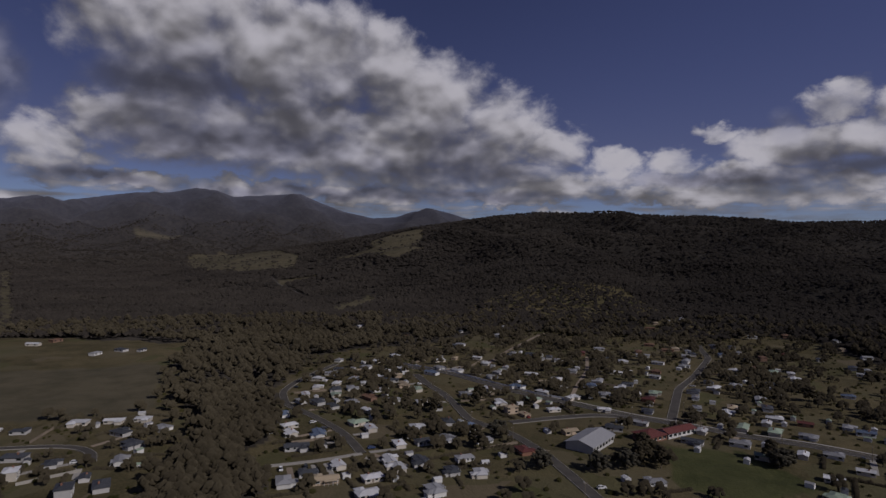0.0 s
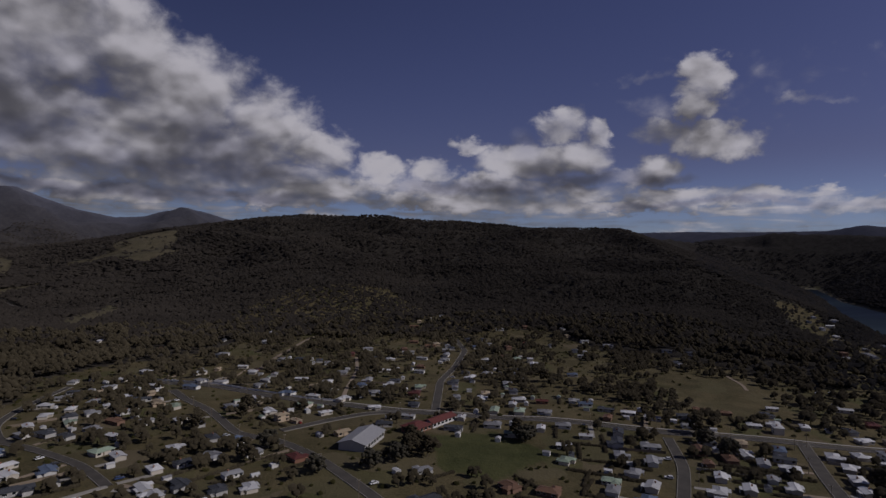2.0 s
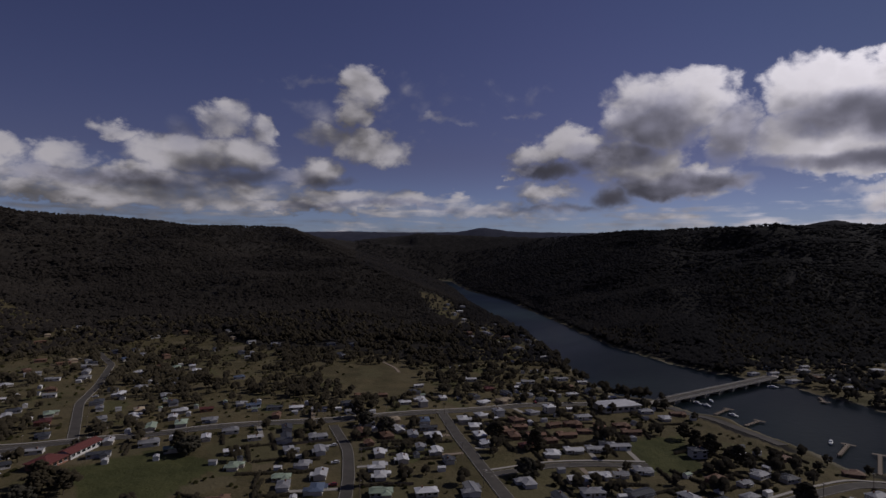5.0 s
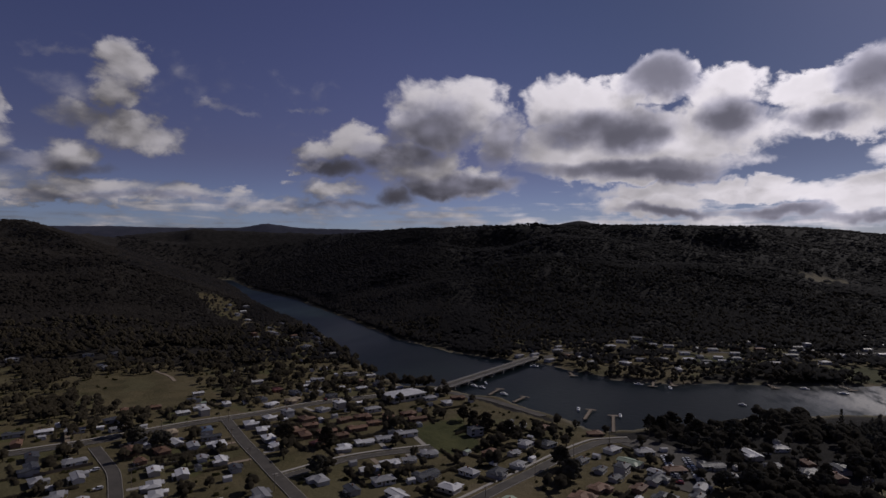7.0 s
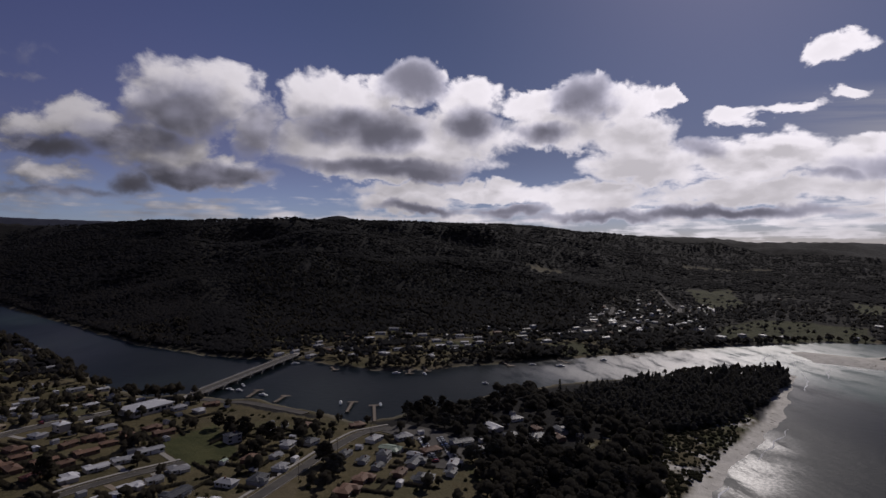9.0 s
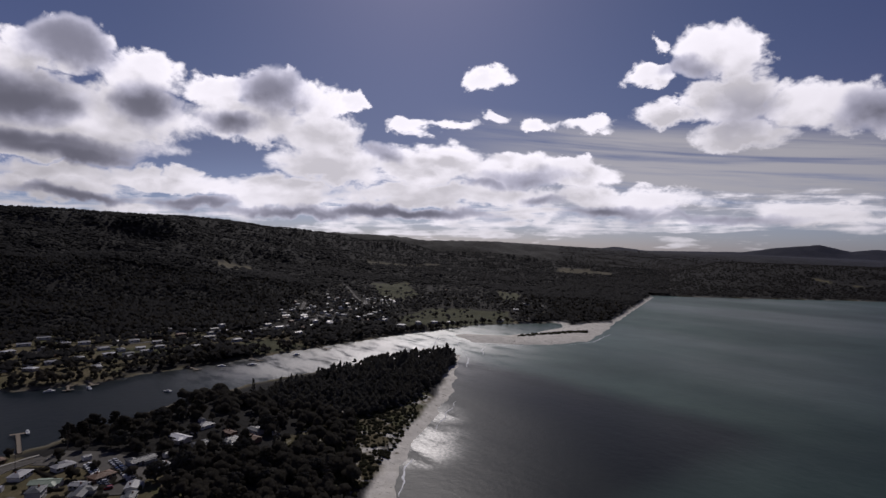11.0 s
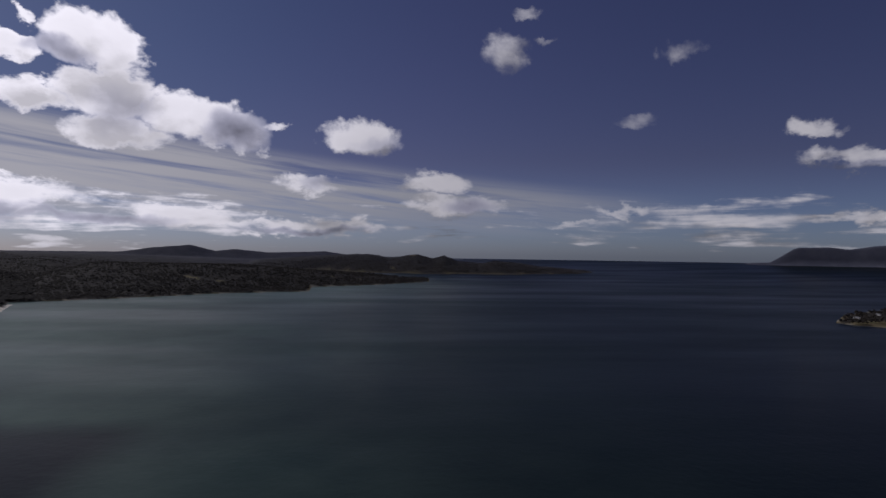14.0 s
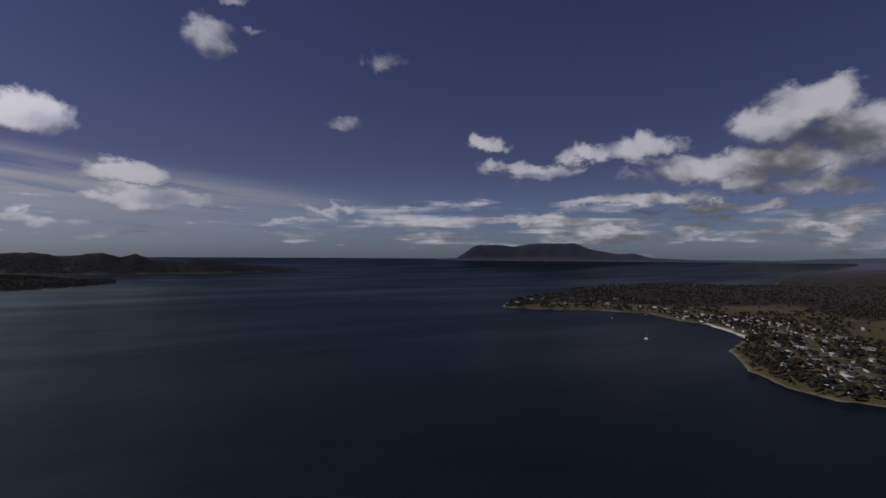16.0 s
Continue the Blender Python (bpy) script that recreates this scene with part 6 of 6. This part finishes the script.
def bridge():
    a, b = Vector((476, 125, 0)), Vector((634, 65, 0))
    length = (b - a).length
    top = new("bridge", None)
    part("deck", boxed(0, -5, 4.6, length, 5, 5.5, bevel=0.1), CONCRETE, top, "pale concrete deck")
    part("road_surface", boxed(-3, -4, 5.5, length + 3, 4, 5.56), ASPHALT, top)
    for i in range(8):
        x = (i + 0.5) * length / 8
        pier = part("pier", boxed(x - 0.6, -4.2, -4, x + 0.6, 4.2, 3.9, bevel=0.15), CONCRETE, top)
        part("crosshead", boxed(x - 0.9, -4.9, 3.9, x + 0.9, 4.9, 4.6), CONCRETE, pier)
    for s in (-4.8, 4.8):
        part("parapet", boxed(0, s - 0.15, 5.5, length, s + 0.15, 6.1), CONCRETE, top)
        part("handrail", boxed(0, s - 0.06, 6.5, length, s + 0.06, 6.62), STEEL, top)
        for i in range(24):
            x = (i + 0.5) * length / 24
            part("rail_post", boxed(x - 0.06, s - 0.06, 6.1, x + 0.06, s + 0.06, 6.5), STEEL, top)
    for x0, x1 in ((-14, 0.0), (length, length + 14)):
        part("abutment", boxed(x0, -5.6, -3, x1, 5.6, 4.9, bevel=0.3), CONCRETE, top)
    top.matrix_basis = Matrix.Translation(a - Vector((0, 0, 1.3))) @ Matrix.Rotation(math.atan2(b.y - a.y, b.x - a.x), 4, "Z")
    return tagged(top, "long low concrete road bridge over the river", "bridge")


bridge()


def jetty(x0, y0, x1, y1):
    top = new("jetty", None)
    length = math.hypot(x1 - x0, y1 - y0)
    part("deck", boxed(0, -1.2, 1.0, length, 1.2, 1.2), TIMBER, top)
    part("landing", boxed(length - 0.01, -4.0, 1.0, length + 2.4, 4.0, 1.2), TIMBER, top)
    for i in range(int(length / 5) + 1):
        for s in (-1.0, 1.0):
            part("pile", boxed(i * 5 - 0.15, s - 0.15, -4, i * 5 + 0.15, s + 0.15, 1.9), TIMBER, top)
    top.matrix_basis = Matrix.Translation((x0, y0, 0)) @ Matrix.Rotation(math.atan2(y1 - y0, x1 - x0), 4, "Z")
    return tagged(top, "weathered timber jetty on piles over the river", "jetty", "jetties of the river")


for ends in ((418, 7, 444, 3), (393, -12, 432, -13), (452, 62, 470, 56), (470, 85, 492, 80), (580, 24, 566, 20), (566, -66, 548, -68), (578, -150, 562, -154), (586, -212, 570, -216), (628, 86, 606, 80), (556, -52, 540, -50), (610, -300, 592, -304)):
    jetty(*ends)


def boat(x, y, turn, length, sail=False):
    top = new("yacht" if sail else "motor_boat", None)
    w = length * 0.16
    bm = bmesh.new()
    rows = []
    for u, k in ((0, 0.8), (0.35, 1.0), (0.7, 0.8), (0.92, 0.35), (1.0, 0.03)):
        px = (u - 0.5) * length
        rows.append([bm.verts.new((px, s * w * k * q, z)) for s, q, z in ((-1, 1, 0.9 + 0.3 * u), (-1, 0.55, -0.2), (1, 0.55, -0.2), (1, 1, 0.9 + 0.3 * u))])
    for a, b in zip(rows[:-1], rows[1:]):
        for i in range(4):
            bm.faces.new((a[i], a[(i + 1) % 4], b[(i + 1) % 4], b[i]))
    bm.faces.new(rows[0][::-1])
    bm.faces.new(rows[-1])
    part("hull", bm, WHITE, top, "white hull")
    part("cabin", boxed(-0.2 * length, -w * 0.6, 0.95, 0.15 * length, w * 0.6, 1.9, bevel=0.12), WHITE, top)
    part("windscreen", boxed(0.15 * length, -w * 0.5, 1.35, 0.17 * length, w * 0.5, 1.8), GLASS, top)
    if sail:
        part("mast", boxed(0.05 * length, -0.09, 1.0, 0.05 * length + 0.18, 0.09, length * 1.35), STEEL, top)
        part("boom", boxed(-0.35 * length, -0.12, 2.4, 0.05 * length, 0.12, 2.65), WHITE, top)
    top.matrix_basis = pose(x, y, 0.05, 0, 0, turn)
    return tagged(top, "white yacht with a bare mast at its mooring" if sail else "small white motor boat lying in the river", "boat", "boats at their moorings")


for x, y, turn, length, sail in ((-893, -737, 40, 9, True), (-713, -518, 70, 9, True), (-912, -910, 20, 9, False), (-1000, -742, 20, 8, False), (604, 61, 100, 9, False), (493, -112, 60, 6, False), (538, -64, 10, 8, False), (580, -261, 100, 8, False), (500, 104, 60, 8, False), (496, 96, 60, 7, False), (446, 12, 0, 8, False), (514, 96, 30, 7, False), (556, -204, 80, 9, False), (545, -38, 90, 8, False), (436, -18, 0, 7, False), (478, 74, 60, 8, False), (566, -178, 70, 8, False)):
    boat(x, y, turn, length, sail)

# ---- cars ----
PAINTS = [painted("car_" + k, c, 0.25, 0.0, vary=0.1, spec=0.6) for k, c in (("white", (0.75, 0.75, 0.75)), ("silver", (0.42, 0.43, 0.44)), ("black", (0.02, 0.02, 0.022)), ("red", (0.25, 0.02, 0.02)), ("blue", (0.03, 0.06, 0.16)))]
PAINT_WORDS = ["white", "silver", "black", "dark red", "dark blue"]


def car(colour):
    top = new("car", None)
    bm = bmesh.new()
    side = [(-2.2, 0.35), (2.2, 0.35), (2.25, 0.8), (1.2, 0.95), (-2.15, 1.0)]
    rings = [[bm.verts.new((x, s * 0.88, z)) for x, z in side] for s in (-1, 1)]
    bm.faces.new(rings[0])
    bm.faces.new(rings[1][::-1])
    for i in range(5):
        j = (i + 1) % 5
        bm.faces.new((rings[0][j], rings[0][i], rings[1][i], rings[1][j]))
    part("body", bm, PAINTS[colour], top)
    bm = bmesh.new()
    lower = [bm.verts.new(c) for c in ((-2.0, -0.8, 0.98), (1.1, -0.8, 0.95), (1.1, 0.8, 0.95), (-2.0, 0.8, 0.98))]
    upper = [bm.verts.new(c) for c in ((-1.6, -0.64, 1.48), (0.4, -0.64, 1.48), (0.4, 0.64, 1.48), (-1.6, 0.64, 1.48))]
    for i in range(4):
        j = (i + 1) % 4
        bm.faces.new((lower[i], lower[j], upper[j], upper[i]))
    bm.faces.new(upper)
    part("window_band", bm, GLASS, top, "dark car windows")
    part("roof", boxed(-1.62, -0.66, 1.47, 0.42, 0.66, 1.53), PAINTS[colour], top)
    for x in (-1.4, 1.4):
        for y in (-0.8, 0.8):
            bm = bmesh.new()
            bmesh.ops.create_cone(bm, cap_ends=True, segments=12, radius1=0.33, radius2=0.33, depth=0.22, matrix=Matrix.Translation((x, y, 0.33)) @ Matrix.Rotation(radians(90), 4, "X"))
            part("wheel", bm, DARK, top)
    return tagged(top, f"{PAINT_WORDS[colour]} car parked beside a house or street", "car", "parked cars")


first_car = {}


def park(x, y, turn):
    k = dice.choice((0, 0, 0, 1, 1, 2, 2, 3, 4))
    m = Matrix.Translation((x, y, level(x, y) + 0.27)) @ Matrix.Rotation(turn, 4, "Z")
    if k in first_car:
        copy_thing(first_car[k], m)
    else:
        first_car[k] = car(k)
        first_car[k].matrix_basis = m


# the lot by the shore
FORESHORE = ribbon("foreshore", [(470, 118), (455, 98), (448, 76), (432, 55), (416, 36)], 8, ASPHALT, 0.2)
tagged(FORESHORE, "worn asphalt foreshore above the river jetties", "foreshore", kind="structure")
LOT = ribbon("parking_lot", [(372, -22), (352, -46), (318, -52), (296, -40)], 22, ASPHALT, 0.22)
tagged(LOT, "grey asphalt parking lot among the trees", "parking lot", kind="structure")
for i in range(26):
    row, place = i % 2, i // 2
    if dice.random() < 0.85:
        park(304 + place * 3.4 + row * 2, -41 - row * 11 + place * 0.2, 1.35 + dice.uniform(-0.06, 0.06))
for x, y in taken[8:150]:
    if dice.random() < 0.28:
        d, turn, px, py = street_turn(x, y)
        if 8 < d < 40:
            u = 7.0 / d
            park(px + (x - px) * u, py + (y - py) * u, turn + 1.57)

# ---- driveways ----
drives = 0
for x, y in taken[8:200]:
    d, turn, px, py = street_turn(x, y)
    if 9 < d < 34 and dice.random() < 0.6:
        ux, uy = (x - px) / d, (y - py) / d
        side = dice.choice((-1, 1)) * 4.2
        line = [(px + ux * 4.4 - uy * side, py + uy * 4.4 + ux * side), (px + ux * (d - 2) - uy * side, py + uy * (d - 2) + ux * side)]
        tagged(ribbon("driveway", line, 3.0, dice.choice((CONCRETE, CONCRETE, GRAVEL)), 0.16), "pale driveway from the street to a house", "driveway", kind="structure")

# ---- sheds and fences ----


def shed(kind):
    top = new("garden_shed", None)
    part("wall", gable_walls(bmesh.new(), -2, -1.5, 2, 1.5, 2.1, 0.6, False), WALLS["g"], top)
    part("roof", roof_mesh(bmesh.new(), -2, -1.5, 2, 1.5, 2.1, 0.6, False, 0.15, 0.08), ROOFS[kind][1], top)
    part("door", boxed(1.98, -0.8, 0, 2.05, 0.8, 1.9), STEEL, top)
    return tagged(top, f"small garden shed with {ROOFS[kind][0]} roof", "shed", "garden sheds")


first_shed, standing = {}, list(taken)
for x, y in taken[8:]:
    if math.hypot(x, y) > 620 or dice.random() > 0.8:
        continue
    a = dice.uniform(0, 6.283)
    sx1, sy1 = x + math.cos(a) * 13.5, y + math.sin(a) * 13.5
    if street_turn(sx1, sy1)[0] < 8 or min(math.hypot(sx1 - p, sy1 - q) for p, q in standing) < 10 or level(sx1, sy1) < 1.5:
        continue
    standing.append((sx1, sy1))
    kind = dice.choice("wwwggdn")
    m = Matrix.Translation((sx1, sy1, level(sx1, sy1))) @ Matrix.Rotation(street_turn(x, y)[1] + dice.choice((0, 1.57)), 4, "Z")
    if kind in first_shed:
        copy_thing(first_shed[kind], m)
    else:
        first_shed[kind] = shed(kind)
        first_shed[kind].matrix_basis = m


def fence(x0, y0, x1, y1, mat, label, high=1.6):
    top = new("fence", None)
    length = math.hypot(x1 - x0, y1 - y0)
    k = max(1, round(length / 6))
    z0 = level(x0, y0)
    slope = (level(x1, y1) - z0) / length
    for i in range(k):
        a, b = i * length / k, (i + 1) * length / k
        za = slope * (a + b) / 2
        part("panel", boxed(a + 0.06, -0.03, za + 0.05, b - 0.06, 0.03, za + high), mat, top)
        part("post", boxed(a - 0.06, -0.06, za - 0.5, a + 0.06, 0.06, za + high + 0.1), mat, top)
    top.matrix_basis = Matrix.Translation((x0, y0, z0)) @ Matrix.Rotation(math.atan2(y1 - y0, x1 - x0), 4, "Z")
    return tagged(top, label, "fence", "fences of the plots")


WALL_LINE = [(-38, 551), (-14, 533), (12, 512), (33, 486), (55, 461), (74, 443), (93, 430)]
for (ax, ay), (bx, by) in zip(WALL_LINE[:-1], WALL_LINE[1:]):
    fence(ax, ay, bx, by, WHITE, "long white fence along the street", 1.5)
for x, y in taken[8:170]:
    d, turn, px, py = street_turn(x, y)
    if dice.random() < 0.6 and 10 < d < 45:
        ux, uy = (x - px) / d, (y - py) / d
        side = dice.choice((-1, 1)) * 10.5
        ax, ay = px + ux * 6 - uy * side, py + uy * 6 + ux * side
        bx, by = ax + ux * 26, ay + uy * 26
        if min(math.hypot(ax + (bx - ax) * u - p, ay + (by - ay) * u - q) for p, q in standing for u in (0, 0.5, 1)) > 7 and min(street_turn(ax, ay)[0], street_turn(bx, by)[0]) > 5:
            fence(ax, ay, bx, by, dice.choice((TIMBER, TIMBER, CONCRETE)), "plain boundary fence between two gardens")


# ---- power poles along the streets ----


def pole():
    top = new("power_pole", None)
    bm = bmesh.new()
    bmesh.ops.create_cone(bm, cap_ends=True, segments=8, radius1=0.17, radius2=0.11, depth=9.5, matrix=Matrix.Translation((0, 0, 4.25)))
    part("pole", bm, TIMBER, top)
    arm = part("crossarm", boxed(-1.1, -0.07, 8.3, 1.1, 0.07, 8.45), TIMBER, top)
    for x in (-0.95, -0.4, 0.4, 0.95):
        part("insulator", boxed(x - 0.05, -0.05, 8.45, x + 0.05, 0.05, 8.65), WHITE, arm)
    return tagged(top, "plain timber power pole with one crossarm", "power pole", "power poles of the streets")


first_pole = None
for title, line, width in ROADS:
    if title not in ("high_street", "second_street", "north_street", "bay_street", "garden_street", "jetty_road"):
        continue
    pts = dense(line, 4.0)
    for i in range(5, len(pts) - 3, 10):
        (ax, ay), (bx, by) = pts[i], pts[i + 1]
        u = math.atan2(by - ay, bx - ax)
        x, y = ax - math.sin(u) * -(width / 2 + 2.6), ay + math.cos(u) * -(width / 2 + 2.6)
        m = Matrix.Translation((x, y, level(x, y))) @ Matrix.Rotation(u + 1.57, 4, "Z")
        if first_pole is None:
            first_pole = pole()
            first_pole.matrix_basis = m
        else:
            copy_thing(first_pole, m)

# ---- surf ----
FOAM = painted("foam", (0.62, 0.63, 0.64), 0.9, vary=0.3, scale=0.25)


def surf(line, width):
    p = dense(line, 2.0)
    t = np.gradient(p, axis=0)
    t /= np.linalg.norm(t, axis=1)[:, None] + 1e-9
    nrm = np.stack([-t[:, 1], t[:, 0]], -1)
    u = np.linspace(0, 1, len(p))
    w = width * np.sin(u * math.pi) ** 0.5 * (0.7 + 0.5 * waves(p[:, 0], p[:, 1], 17, 5))
    c = p + nrm * (1.2 * waves(p[:, 0], p[:, 1], 26, 9))[:, None]
    verts = [(*q, 0.06) for a, b in zip(c - nrm * w[:, None] / 2, c + nrm * w[:, None] / 2) for q in (a, b)]
    faces = [(2 * i, 2 * i + 2, 2 * i + 3, 2 * i + 1) for i in range(len(p) - 1)]
    return tagged(mesh_object("surf", verts, faces, FOAM), "thin white line of breaking surf on the water", "surf", kind="structure")


surf([(224, -151), (246, -168), (262, -184)], 1.6)
surf([(290, -222), (312, -248), (340, -284)], 1.4)
surf([(430, -372), (470, -410), (498, -425)], 1.8)
surf([(470, -432), (495, -452), (508, -470)], 1.6)
surf([(520, -440), (540, -452), (552, -466)], 1.5)
surf([(540, -420), (570, -442), (592, -470)], 1.6)
surf([(478, -520), (520, -480), (560, -472), (598, -484)], 2.0)
surf([(460, -560), (455, -608), (486, -690)], 1.6)
